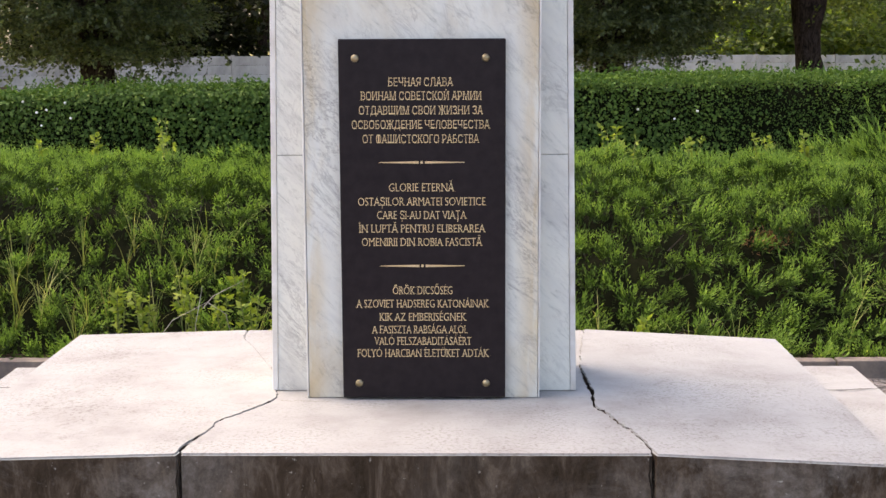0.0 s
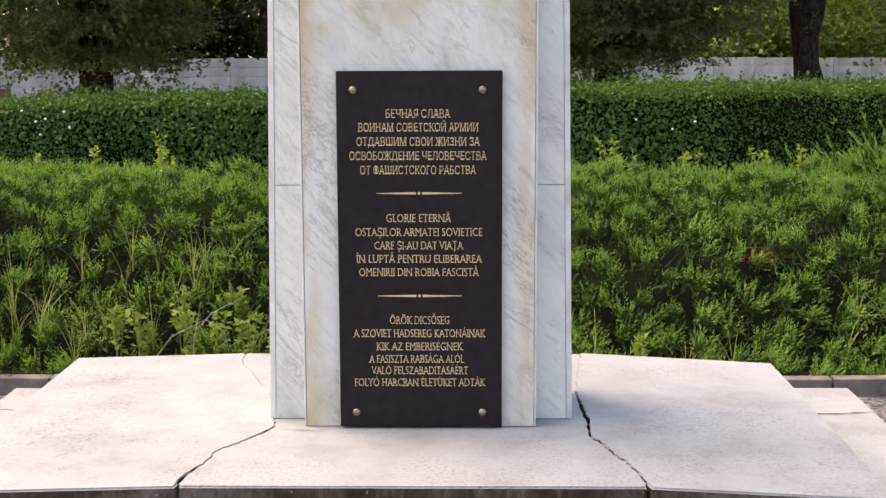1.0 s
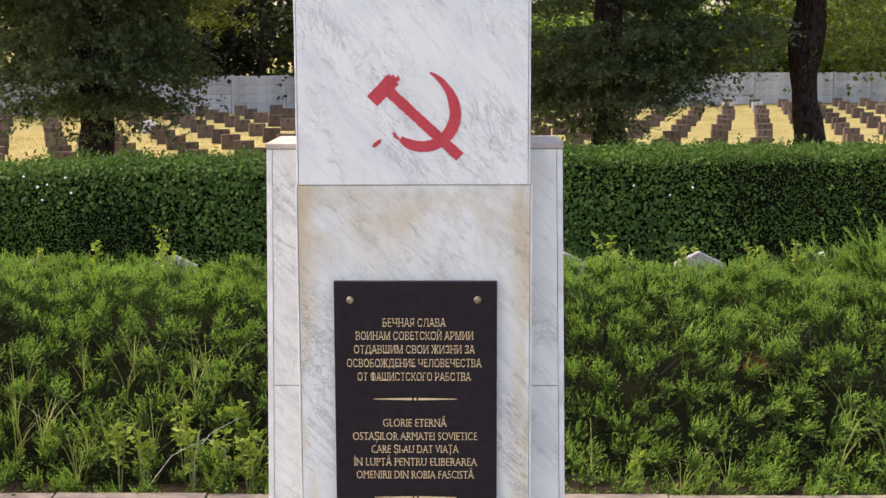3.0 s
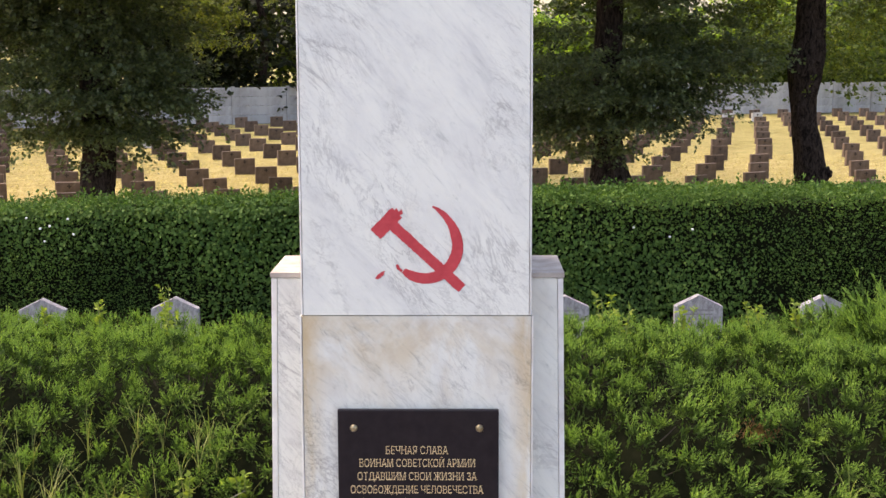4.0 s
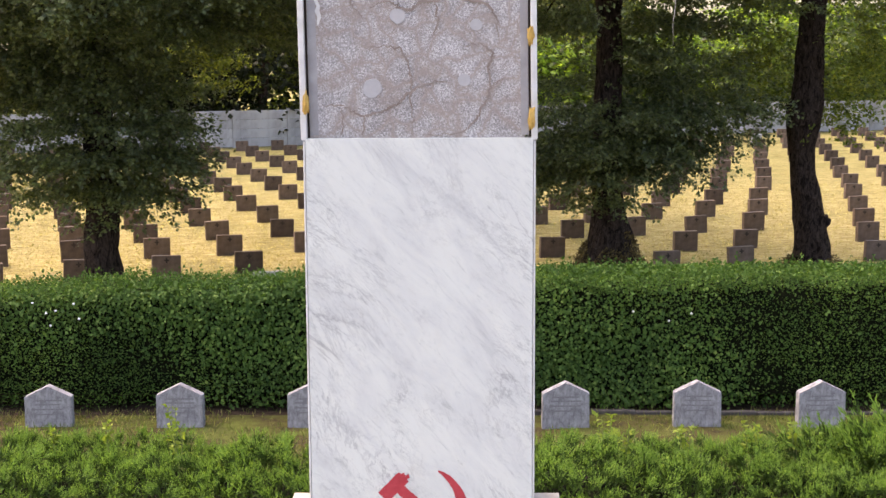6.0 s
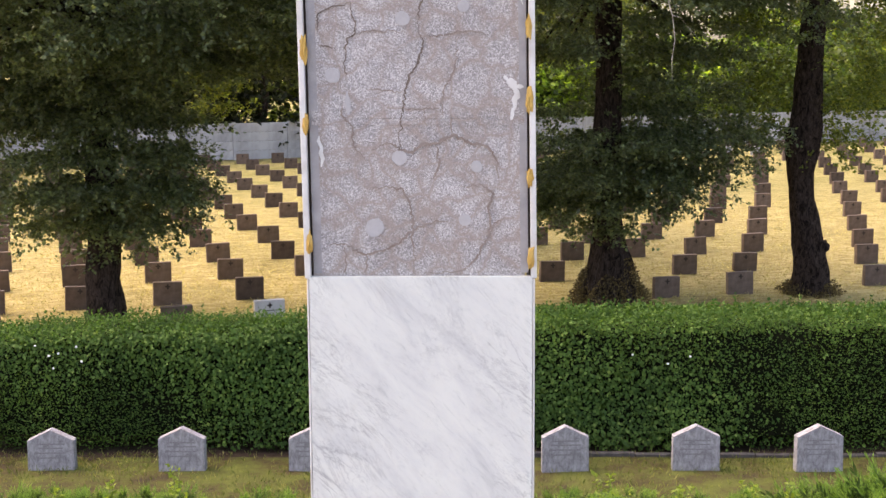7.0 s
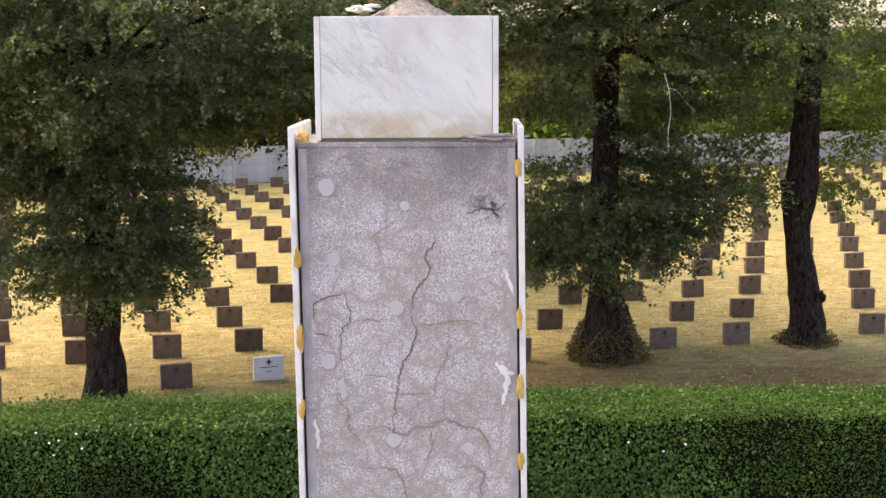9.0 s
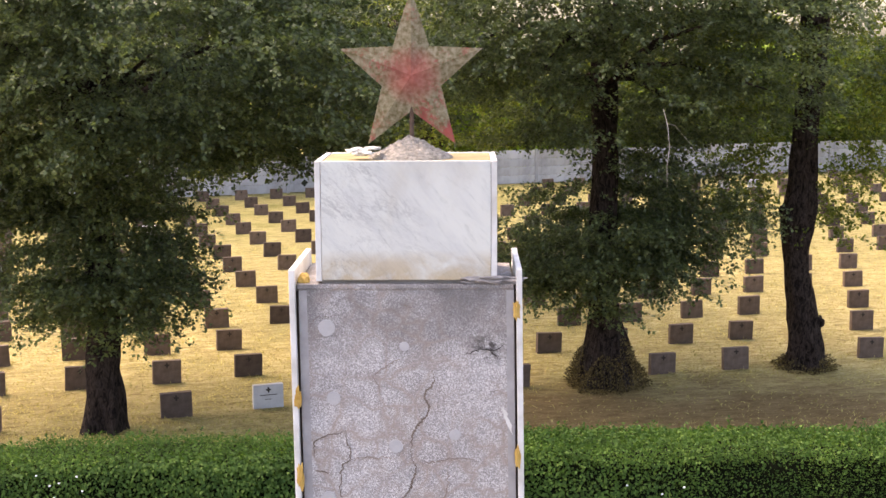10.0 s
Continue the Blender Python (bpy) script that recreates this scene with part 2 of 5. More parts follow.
def make_grey_stone():
    k = Mat("weathered_grey_stone", 0.9)
    streak = k.noise(9, 9, 0.76, 0.3, k.mapped((1.6, 1.6, 0.9)))
    c = k.ramp(streak, (0.34, (0.14, 0.13, 0.136)), (0.5, (0.285, 0.275, 0.285)), (0.68, (0.42, 0.41, 0.42)))
    k.color(c).bump(k.noise(50, 6), 0.4, 0.006)
    return k.m


STONE_GREY = make_grey_stone()


def make_bark(name, lo, hi):
    k = Mat(name, 0.95)
    n = k.noise(6.5, 9, 0.74, 0.8, k.mapped((2.2, 2.2, 0.9)))
    k.color(k.ramp(n, (0.40, lo), (0.53, tuple((a + b) / 2 for a, b in zip(lo, hi))), (0.66, hi))).bump(n, 1.0, 0.09)
    return k.m


BARK = make_bark("rough_dark_bark", (0.012, 0.008, 0.007), (0.090, 0.066, 0.054))
BARK_GREY = make_bark("grey_branch_bark", (0.05, 0.042, 0.036), (0.16, 0.13, 0.11))


def make_leaf(name, *stops, share=0.35, rough=0.5, patch=1.2, glow=1.6, vary=False, shine=0.22):
    k = Mat(name, rough)
    k.b.inputs["Specular IOR Level"].default_value = shine
    c = k.ramp(k.island(), *stops)
    big = k.ramp(k.noise(patch, 4), (0.35, (0.75, 0.78, 0.72)), (0.65, (1.18, 1.14, 1.0)))
    c = k.mix(1.0, c, big, "MULTIPLY")
    if vary:                                    # one random tone for each tree, dark to bright
        c = k.mix(1.0, c, k.ramp(k.object_random(), (0.0, (0.32, 0.30, 0.32)), (0.5, (0.75, 0.72, 0.7)), (1.0, (2.0, 2.0, 1.3))), "MULTIPLY")
    k.color(c)
    k.through_light(k.mix(1.0, c, (glow, glow * 1.05, glow * 0.5), "MULTIPLY"), share)
    return k.m


# new growth is lighter; the inner needles also carry the tufts' shade in their colour
JUNIPER = make_leaf("shaded_juniper_needles", (0.0, (0.026, 0.051, 0.012)), (0.5, (0.044, 0.084, 0.018)), (1.0, (0.068, 0.120, 0.025)), share=0.25, patch=4.0, rough=0.7, glow=1.3)
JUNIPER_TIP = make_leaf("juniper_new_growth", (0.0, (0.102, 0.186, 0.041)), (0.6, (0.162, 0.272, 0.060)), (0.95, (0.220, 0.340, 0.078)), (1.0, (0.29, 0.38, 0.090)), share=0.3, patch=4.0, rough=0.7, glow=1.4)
HEDGE = make_leaf("hedge_leaves", (0.0, (0.036, 0.080, 0.018)), (0.5, (0.066, 0.134, 0.029)), (0.93, (0.104, 0.182, 0.041)), (1.0, (0.16, 0.235, 0.056)), share=0.25, patch=1.1, rough=0.72)
LINDEN = make_leaf("linden_leaves", (0.0, (0.048, 0.066, 0.038)), (0.55, (0.088, 0.116, 0.060)), (1.0, (0.150, 0.186, 0.092)), share=0.40, patch=0.5, glow=1.7, rough=0.45, shine=0.36)
# linden leaves again, yellowed to put the sun behind them into the colour
LINDEN_SUNLIT = make_leaf("sunlit_linden_leaves", (0.0, (0.045, 0.060, 0.020)), (0.55, (0.085, 0.108, 0.030)), (1.0, (0.155, 0.172, 0.045)), share=0.55, patch=0.5, glow=2.0, rough=0.5, shine=0.2)
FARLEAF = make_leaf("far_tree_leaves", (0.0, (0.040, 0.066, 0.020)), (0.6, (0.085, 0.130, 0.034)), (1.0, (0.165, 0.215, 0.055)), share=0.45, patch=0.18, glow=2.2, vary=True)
# far leaves again, darkened: the shade of the left woods is in the colour
SHADED_WOODS = make_leaf("shaded_wood_leaves", (0.0, (0.020, 0.032, 0.012)), (0.6, (0.042, 0.062, 0.022)), (1.0, (0.090, 0.110, 0.036)), share=0.4, patch=0.18, glow=1.8, vary=True)
WEED = make_leaf("yellow_green_weed_leaves", (0.0, (0.13, 0.20, 0.035)), (1.0, (0.30, 0.36, 0.07)), share=0.35)
GRASS = make_leaf("grass_blades", (0.0, (0.06, 0.085, 0.022)), (0.6, (0.13, 0.16, 0.04)), (1.0, (0.30, 0.28, 0.12)), share=0.3)
FRESH_GRASS = make_leaf("fresh_grass_blades", (0.0, (0.085, 0.150, 0.028)), (0.6, (0.14, 0.225, 0.045)), (1.0, (0.24, 0.31, 0.085)), share=0.3)
DRYGRASS = make_leaf("dry_mown_grass", (0.0, (0.21, 0.165, 0.065)), (0.5, (0.40, 0.325, 0.135)), (1.0, (0.60, 0.50, 0.25)), share=0.3, patch=0.35)
# near-black that stands for the shade between sprays and leaves
UNDER = make_plain("inner_shade_black", (0.004, 0.006, 0.002), (0.012, 0.013, 0.006), 14, 1.0, 0.8)


def make_lawn():
    k = Mat("dry_mown_lawn", 1.0)
    a = k.noise(0.35, 5, 0.6)
    b = k.noise(3.0, 10, 0.80, 0.9, k.mapped((0.6, 1.5, 1.0), (0, 0, -17)))
    f = k.noise(14, 6, 0.75, 0.4)
    dry = k.ramp(b, (0.34, (0.21, 0.155, 0.066)), (0.47, (0.42, 0.34, 0.145)), (0.58, (0.56, 0.47, 0.225)), (0.72, (0.68, 0.575, 0.315)))
    green = k.ramp(b, (0.3, (0.09, 0.10, 0.028)), (0.7, (0.24, 0.23, 0.07)))
    # greener turf far back; the ramp also paints tree shade there
    c = k.mix(k.math("ADD", k.ramp(a, (0.48, (0,)), (0.72, (0.4,))), k.ramp(k.math("MULTIPLY", k.axis(1), 0.01), (0.26, (0,)), (0.52, (0.5,)))), dry, green)
    # brown litter band near the hedge, with the trees' shade mixed into its colour
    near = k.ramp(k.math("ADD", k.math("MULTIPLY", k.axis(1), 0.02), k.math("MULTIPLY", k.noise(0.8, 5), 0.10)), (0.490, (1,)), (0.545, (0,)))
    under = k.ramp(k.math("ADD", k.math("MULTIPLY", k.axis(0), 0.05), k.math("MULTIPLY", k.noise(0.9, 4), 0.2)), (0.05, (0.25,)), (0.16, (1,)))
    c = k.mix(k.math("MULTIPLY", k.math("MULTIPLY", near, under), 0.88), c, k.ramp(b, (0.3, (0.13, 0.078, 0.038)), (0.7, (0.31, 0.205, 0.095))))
    # green strip at the hedge, its colour darkened for tree shade too
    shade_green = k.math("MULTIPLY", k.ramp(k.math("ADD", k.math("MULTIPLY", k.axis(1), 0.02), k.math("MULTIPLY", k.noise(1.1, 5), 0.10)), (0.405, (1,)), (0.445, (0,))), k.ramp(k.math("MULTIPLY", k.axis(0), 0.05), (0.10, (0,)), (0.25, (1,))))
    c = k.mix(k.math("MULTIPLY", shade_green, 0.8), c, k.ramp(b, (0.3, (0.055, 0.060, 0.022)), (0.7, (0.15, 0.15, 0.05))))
    c = k.mix(0.5, c, k.ramp(f, (0.3, (0.55, 0.52, 0.45)), (0.6, (1.15, 1.12, 1.05))), "MULTIPLY")
    k.color(c).bump(k.math("ADD", b, f), 1.0, 0.07)
    return k.m


LAWN = make_lawn()


def make_verge():
    k = Mat("mossy_grass_strip", 1.0)
    c = k.ramp(k.noise(2.4, 9, 0.76), (0.36, (0.050, 0.036, 0.028)), (0.45, (0.080, 0.068, 0.028)), (0.54, (0.095, 0.105, 0.030)), (0.72, (0.145, 0.165, 0.042)))
    k.color(c).bump(k.noise(26, 6, 0.7), 0.9, 0.04)
    return k.m


VERGE = make_verge()


def make_gravel():
    k = Mat("grey_gravel", 1.0)
    c = k.ramp(k.voronoi(34, out="Color"), (0.1, (0.06, 0.055, 0.05)), (0.9, (0.30, 0.27, 0.25)))
    k.color(c).bump(k.voronoi(34), 1.0, 0.02)
    return k.m


GRAVEL = make_gravel()


def make_fence():
    k = Mat("pale_precast_concrete", 0.95)
    n = k.noise(1.1, 7, 0.65, 0.2, k.mapped((1.0, 1.0, 0.6)))
    c = k.ramp(n, (0.3, (0.26, 0.25, 0.245)), (0.6, (0.44, 0.43, 0.42)))
    c = k.mix(1.0, c, k.ramp(k.object_random(), (0.0, (0.86, 0.86, 0.86)), (1.0, (1.08, 1.07, 1.06))), "MULTIPLY")
    k.color(c).bump(k.noise(18, 5), 0.3, 0.01)
    return k.m


FENCE = make_fence()


def make_star_paint():
    k = Mat("flaking_red_paint_with_lichen", 0.85)
    red = k.ramp(k.noise(14, 6), (0.3, (0.21, 0.048, 0.042)), (0.7, (0.38, 0.088, 0.075)))
    lich = k.noise(52, 8, 0.78, 0.5)
    m = k.ramp(k.math("ADD", k.math("MULTIPLY", k.noise(6, 4), 0.6), k.math("ADD", k.math("MULTIPLY", lich, 0.6), k.math("SUBTRACT", k.math("MULTIPLY", k.axis(2), 0.22), k.math("MULTIPLY", k.axis(0), 0.10)))), (0.47, (0,)), (0.58, (0.92,)))
    rr = k.math("ADD", k.math("MULTIPLY", k.axis(0), k.axis(0)), k.math("MULTIPLY", k.axis(2), k.axis(2)))
    m = k.math("MULTIPLY", m, k.ramp(k.math("MULTIPLY", rr, 40.0), (0.02, (0.25,)), (0.6, (1,))))
    c = k.mix(m, red, k.ramp(k.noise(60, 3), (0.35, (0.105, 0.10, 0.042)), (0.65, (0.27, 0.25, 0.165))))
    k.color(c).bump(lich, 0.6, 0.004)
    return k.m


STAR = make_star_paint()


# ---- building helpers ----
def thing(name, label, category, at=(0, 0, 0), group="", kind=""):
    e = new(name)
    e.location = at
    return tagged(e, label, category, group, kind)


def link(name, bm, material, parent=None, smooth=False):
    me = bpy.data.meshes.new(name)
    bmesh.ops.recalc_face_normals(bm, faces=bm.faces)
    bm.to_mesh(me)
    bm.free()
    for m in (material if isinstance(material, (list, tuple)) else [material]):
        me.materials.append(m)
    if smooth:
        me.polygons.foreach_set("use_smooth", [True] * len(me.polygons))
    ob = new(name, me)
    ob.parent = parent
    return ob


def part(name, bm, material, parent, label="", smooth=False):
    return tagged(link(name, bm, material, parent, smooth), label)


def boxes(*specs, bevel=0.0):
    """Boxes given as (x0, x1, y0, y1, z0, z1) in one bmesh."""
    bm = bmesh.new()
    for x0, x1, y0, y1, z0, z1 in specs:
        r = bmesh.ops.create_cube(bm, size=1.0)
        for v in r["verts"]:
            v.co = Vector(((x0 + x1) / 2 + v.co.x * (x1 - x0), (y0 + y1) / 2 + v.co.y * (y1 - y0), (z0 + z1) / 2 + v.co.z * (z1 - z0)))
    if bevel:
        bmesh.ops.bevel(bm, geom=bm.edges[:], offset=bevel, segments=2, affect="EDGES", profile=0.6)
    return bm


def prism(outline, y0, y1, bevel=0.0):
    """An outline in x and z, as thick as from y0 (front) to y1."""
    bm = bmesh.new()
    front = [bm.verts.new((x, y0, z)) for x, z in outline]
    back = [bm.verts.new((x, y1, z)) for x, z in outline]
    bm.faces.new(front)
    bm.faces.new(back[::-1])
    n = len(outline)
    for i in range(n):
        bm.faces.new((front[i], back[i], back[(i + 1) % n], front[(i + 1) % n]))
    if bevel:
        bmesh.ops.bevel(bm, geom=[e for e in bm.edges if all(v.co.y == y0 for v in e.verts)], offset=bevel, segments=2, affect="EDGES")
    return bm


def raw(name, verts, faces, material, parent=None, kind="", smooth=False):
    """A mesh from arrays that the caller computed: quads only."""
    me = bpy.data.meshes.new(name)
    verts = np.asarray(verts, np.float32).reshape(-1, 3)
    faces = np.asarray(faces, np.int32).reshape(-1, 4)
    me.vertices.add(len(verts))
    me.vertices.foreach_set("co", verts.ravel())
    me.loops.add(faces.size)
    me.loops.foreach_set("vertex_index", faces.ravel())
    me.polygons.add(len(faces))
    me.polygons.foreach_set("loop_start", np.arange(len(faces), dtype=np.int32) * 4)
    me.materials.append(material)
    me.update(calc_edges=True)
    me.validate()
    ob = new(name, me)
    ob.parent = parent
    return tagged(ob, kind=kind)


def unit(v):
    return v / np.maximum(np.linalg.norm(v, axis=-1, keepdims=True), 1e-9)


def leaves(name, base, way, side, length, width, material, parent=None, kind="", fold=0.25):
    """Kite-shaped leaves: from base along way, as wide as width across side, folded a little on the midrib."""
    base, way = np.asarray(base), unit(np.asarray(way))
    side = unit(np.asarray(side) - way * np.sum(np.asarray(side) * way, -1, keepdims=True))
    up = np.cross(way, side)
    length, width = np.reshape(length, (-1, 1)), np.reshape(width, (-1, 1))
    mid = base + way * length * 0.42 + up * width * fold
    v = np.stack([base, mid + side * width * 0.5, base + way * length, mid - side * width * 0.5], 1)
    f = np.arange(len(base) * 4).reshape(-1, 4)
    return raw(name, v, f, material, parent, kind)


def tube(bm, points, radii, sides=10, flare=None):
    """A tapered tube through points; flare(i, k) may scale single corners."""
    rings = []
    pts = [Vector(p) for p in points]
    for i, p in enumerate(pts):
        d = (pts[min(i + 1, len(pts) - 1)] - pts[max(i - 1, 0)]).normalized()
        a = d.orthogonal().normalized() if abs(d.z) < 0.9 else Vector((1, 0, 0)).cross(d).normalized()
        b = d.cross(a)
        ring = []
        for k in range(sides):
            w = 2 * math.pi * k / sides
            r = radii[i] * (flare(i, k) if flare else 1.0)
            ring.append(bm.verts.new(p + (a * math.cos(w) + b * math.sin(w)) * r))
        rings.append(ring)
    for r0, r1 in zip(rings, rings[1:]):
        for k in range(sides):
            bm.faces.new((r0[k], r0[(k + 1) % sides], r1[(k + 1) % sides], r1[k]))
    bm.faces.new(rings[0][::-1])
    bm.faces.new(rings[-1])
    return bm


def crack_strip(start, end, width, place, seed, steps=14, wander=0.05, branches=0):
    """A jagged crack: a thin ribbon between two points of a plane; place(u, v) maps the plane to space."""
    rnd = random.Random(seed)
    bm = bmesh.new()

    def run(a, b, w, n, amount):
        a, b = np.array(a, float), np.array(b, float)
        d = b - a
        nrm = np.array((-d[1], d[0])) / max(np.linalg.norm(d), 1e-6)
        off, prev, line = 0.0, None, []
        for i in range(n + 1):
            s = i / n
            off += rnd.uniform(-1, 1) * amount
            off *= 0.82
            c = a + d * s + nrm * off * (1 - (2 * s - 1) ** 4)
            line.append(c)
            ww = w * rnd.uniform(0.55, 1.35) * (0.35 + 0.65 * math.sin(math.pi * min(max(s, 0.08), 0.95)))
            pair = [bm.verts.new(place(*(c + nrm * ww))), bm.verts.new(place(*(c - nrm * ww)))]
            if prev:
                bm.faces.new((prev[0], pair[0], pair[1], prev[1]))
            prev = pair
        return line

    line = run(start, end, width, steps, wander)
    for _ in range(branches):
        c = line[rnd.randrange(2, len(line) - 2)]
        run(c, c + np.array((rnd.uniform(-1, 1), rnd.uniform(-1, 1))) * np.linalg.norm(np.array(end) - np.array(start)) * 0.3, width * 0.6, 6, wander)
    return bm


def smoothstep(x):
    x = np.clip(x, 0, 1)
    return x * x * (3 - 2 * x)


def vnoise(x, y, scale, seed=0.0):
    """Smooth noise for arrays, made of a few crossed waves."""
    s = np.zeros_like(x, dtype=float)
    r = np.random.RandomState(int(seed * 17) + 3)
    for _ in range(9):
        a, p, q = r.uniform(0, 6.283), r.uniform(0, 6.283), r.uniform(0.6, 1.8)
        s += np.sin((x * math.cos(a) + y * math.sin(a)) * scale * q + p)
    return s / 4.5


# ---- ground ----
def ground_height(x, y):
    lawn = -0.58 - 0.0057 * x - 0.0023 * y
    strip = -0.33 + 0.02 * vnoise(x, y, 2.0, 2)
    z = np.where(y < 3.46, -0.36, strip)
    t = smoothstep((y - 12.0) / 4.0)
    z = np.where(y > 12.0, strip * (1 - t) + lawn * t, z)
    return z + np.where(y > 13, 0.02 * vnoise(x, y, 0.7, 5), 0.0)


def make_ground():
    xs = np.concatenate([[-900, -300, -120, -60], np.arange(-30, 40.1, 0.75), [60, 120, 300, 900]])
    ys = np.concatenate([[-900, -200, -40, -10, 0, 3.44, 3.46], np.arange(3.75, 14, 0.25), np.arange(14, 100, 1.0), [130, 300, 1200]])
    X, Y = np.meshgrid(xs, ys)
    Z = ground_height(X, Y)
    n, m = X.shape
    v = np.stack([X, Y, Z], -1).reshape(-1, 3)
    i = np.arange(n * m).reshape(n, m)
    f = np.stack([i[:-1, :-1], i[:-1, 1:], i[1:, 1:], i[1:, :-1]], -1).reshape(-1, 4)
    g = raw("ground", v, f, GRAVEL, kind="structure")
    for mm in (SOIL, VERGE, LAWN):
        g.data.materials.append(mm)
    cy = v[f].mean(1)[:, 1]
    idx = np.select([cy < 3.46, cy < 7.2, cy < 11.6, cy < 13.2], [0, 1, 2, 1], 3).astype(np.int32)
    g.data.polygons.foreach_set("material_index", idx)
    g.data.polygons.foreach_set("use_smooth", np.ones(len(f), bool))
    tagged(g, "ground of gravel, soil, mossy grass and dry mown lawn", "ground")


make_ground()

kerb = thing("kerb", "low tan-topped concrete kerb edging the shrub bed", "kerb", kind="structure")
for i in range(-9, 10):
    part("kerb_stone", boxes((i * 1.0 - 0.494, i * 1.0 + 0.494, 3.42, 3.53, -0.42, -0.245 + 0.004 * math.sin(i * 2.1)), bevel=0.008), KERB, kerb)


hedge_kerb = thing("hedge_kerb", "low grey concrete kerb along the foot of the hedge", "kerb", kind="structure")
for i in range(1, 6):
    part("kerb_stone", boxes((i * 1.5 - 0.744, i * 1.5 + 0.744, 11.50, 11.60, -0.42, -0.292 + 0.012 * math.sin(i * 1.7)), bevel=0.010), HEDGE_KERB, hedge_kerb)


# ---- plinth ----
def slab_piece(outline, z0, top):
    """A slab with the given plan; top(x, y) gives the height of its upper face."""
    bm = bmesh.new()
    lo = [bm.verts.new((x, y, z0)) for x, y in outline]
    hi = [bm.verts.new((x, y, top(x, y))) for x, y in outline]
    f = bm.faces.new(hi)
    f.material_index = 0
    bm.faces.new(lo[::-1]).material_index = 1
    n = len(outline)
    for i in range(n):
        bm.faces.new((lo[i], lo[(i + 1) % n], hi[(i + 1) % n], hi[i])).material_index = 1
    es = [e for e in bm.edges if all(v in hi for v in e.verts)]
    bmesh.ops.bevel(bm, geom=es, offset=0.007, segments=2, affect="EDGES", material=0)
    return bm


def jag(a, b, n, amount, seed):
    """A broken line from a to b."""
    r = random.Random(seed)
    a, b = Vector(a), Vector(b)
    nrm = Vector((-(b - a).y, (b - a).x)).normalized()
    return [tuple(a.lerp(b, i / n) + nrm * (r.uniform(-amount, amount) if 0 < i < n else 0)) for i in range(n + 1)]


def broken(points, amount, seed):
    """A broken line through a few turns."""
    out = []
    for i, (a, b) in enumerate(zip(points, points[1:])):
        n = max(3, int(math.hypot(b[0] - a[0], b[1] - a[1]) / 0.022))
        out += jag(a, b, n, amount, seed + i)[:-1]
    return out + [points[-1]]


CRACK_L = broken([(-0.785, -0.70), (-0.791, -0.62), (-0.769, -0.54), (-0.737, -0.43), (-0.734, -0.30), (-0.643, -0.16), (-0.594, -0.06), (-0.556, 0.02), (-0.585, 0.15), (-0.62, 0.40), (-0.815, 1.00), (-0.864, 1.10), (-0.875, 1.31)], 0.007, 3)
CRACK_R = broken([(0.785, -0.70), (0.781, -0.64), (0.768, -0.54), (0.751, -0.44), (0.711, -0.355), (0.684, -0.22), (0.643, -0.10), (0.651, 0.11), (0.643, 0.29), (0.643, 0.48), (0.66, 0.75), (0.72, 1.30)], 0.008, 27)


def shift(line, dx, wide):
    """The other lip of a crack; wide gives how far it gapes along its depth."""
    return [(x + dx * float(np.interp(y, [p for p, _ in wide], [q for _, q in wide])), y) for x, y in line]


GAPE_L = ((-0.70, 0.7), (-0.62, 1.6), (-0.50, 0.8), (-0.40, 0.35), (0.1, 0.3), (0.4, 0.1), (1.0, 0.25), (1.31, 0.5))
GAPE_R = ((-0.70, 0.7), (-0.55, 0.7), (-0.40, 0.45), (-0.12, 0.4), (0.0, 1.0), (0.30, 1.25), (0.48, 0.6), (0.6, 0.12), (1.3, 0.12))
plinth = thing("plinth", "cracked pale concrete plinth, blackened on its vertical face, under the monument", "plinth", (0, 0, 0))
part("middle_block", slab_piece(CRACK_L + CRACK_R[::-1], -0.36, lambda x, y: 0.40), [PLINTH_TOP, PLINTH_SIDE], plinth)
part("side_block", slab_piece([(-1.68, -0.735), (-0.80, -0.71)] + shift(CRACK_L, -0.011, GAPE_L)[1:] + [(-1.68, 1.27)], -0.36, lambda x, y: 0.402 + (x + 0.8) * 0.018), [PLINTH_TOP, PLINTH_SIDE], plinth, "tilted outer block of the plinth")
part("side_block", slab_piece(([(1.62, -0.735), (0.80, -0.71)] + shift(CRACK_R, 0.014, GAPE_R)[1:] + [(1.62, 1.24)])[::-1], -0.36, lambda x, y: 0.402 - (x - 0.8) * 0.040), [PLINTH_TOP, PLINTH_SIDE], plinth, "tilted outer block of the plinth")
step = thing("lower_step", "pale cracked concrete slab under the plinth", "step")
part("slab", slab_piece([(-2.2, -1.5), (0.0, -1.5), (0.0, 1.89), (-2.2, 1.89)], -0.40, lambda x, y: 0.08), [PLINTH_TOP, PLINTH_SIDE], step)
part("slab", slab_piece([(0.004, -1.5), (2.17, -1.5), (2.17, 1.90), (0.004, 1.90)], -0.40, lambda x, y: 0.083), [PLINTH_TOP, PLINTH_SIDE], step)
on_top = lambda u, v: (u, v, 0.4035)
for a, b, seed in (((-0.788, 0.395), (-0.792, -0.35), 31), ((0.779, 0.395), (0.800, -0.35), 32)):
    part("crack", crack_strip(a, b, 0.0060, lambda u, v: (u, -0.7135, v), seed, 34, 0.010, 2), CRACK, plinth, "dark crack down the front face")
part("crack", crack_strip((-0.54, -0.02), (-0.34, -0.03), 0.0022, on_top, 14, 9, 0.008), CRACK_MID, plinth, "hairline crack")
on_step = lambda u, v: (u, v, 0.088)
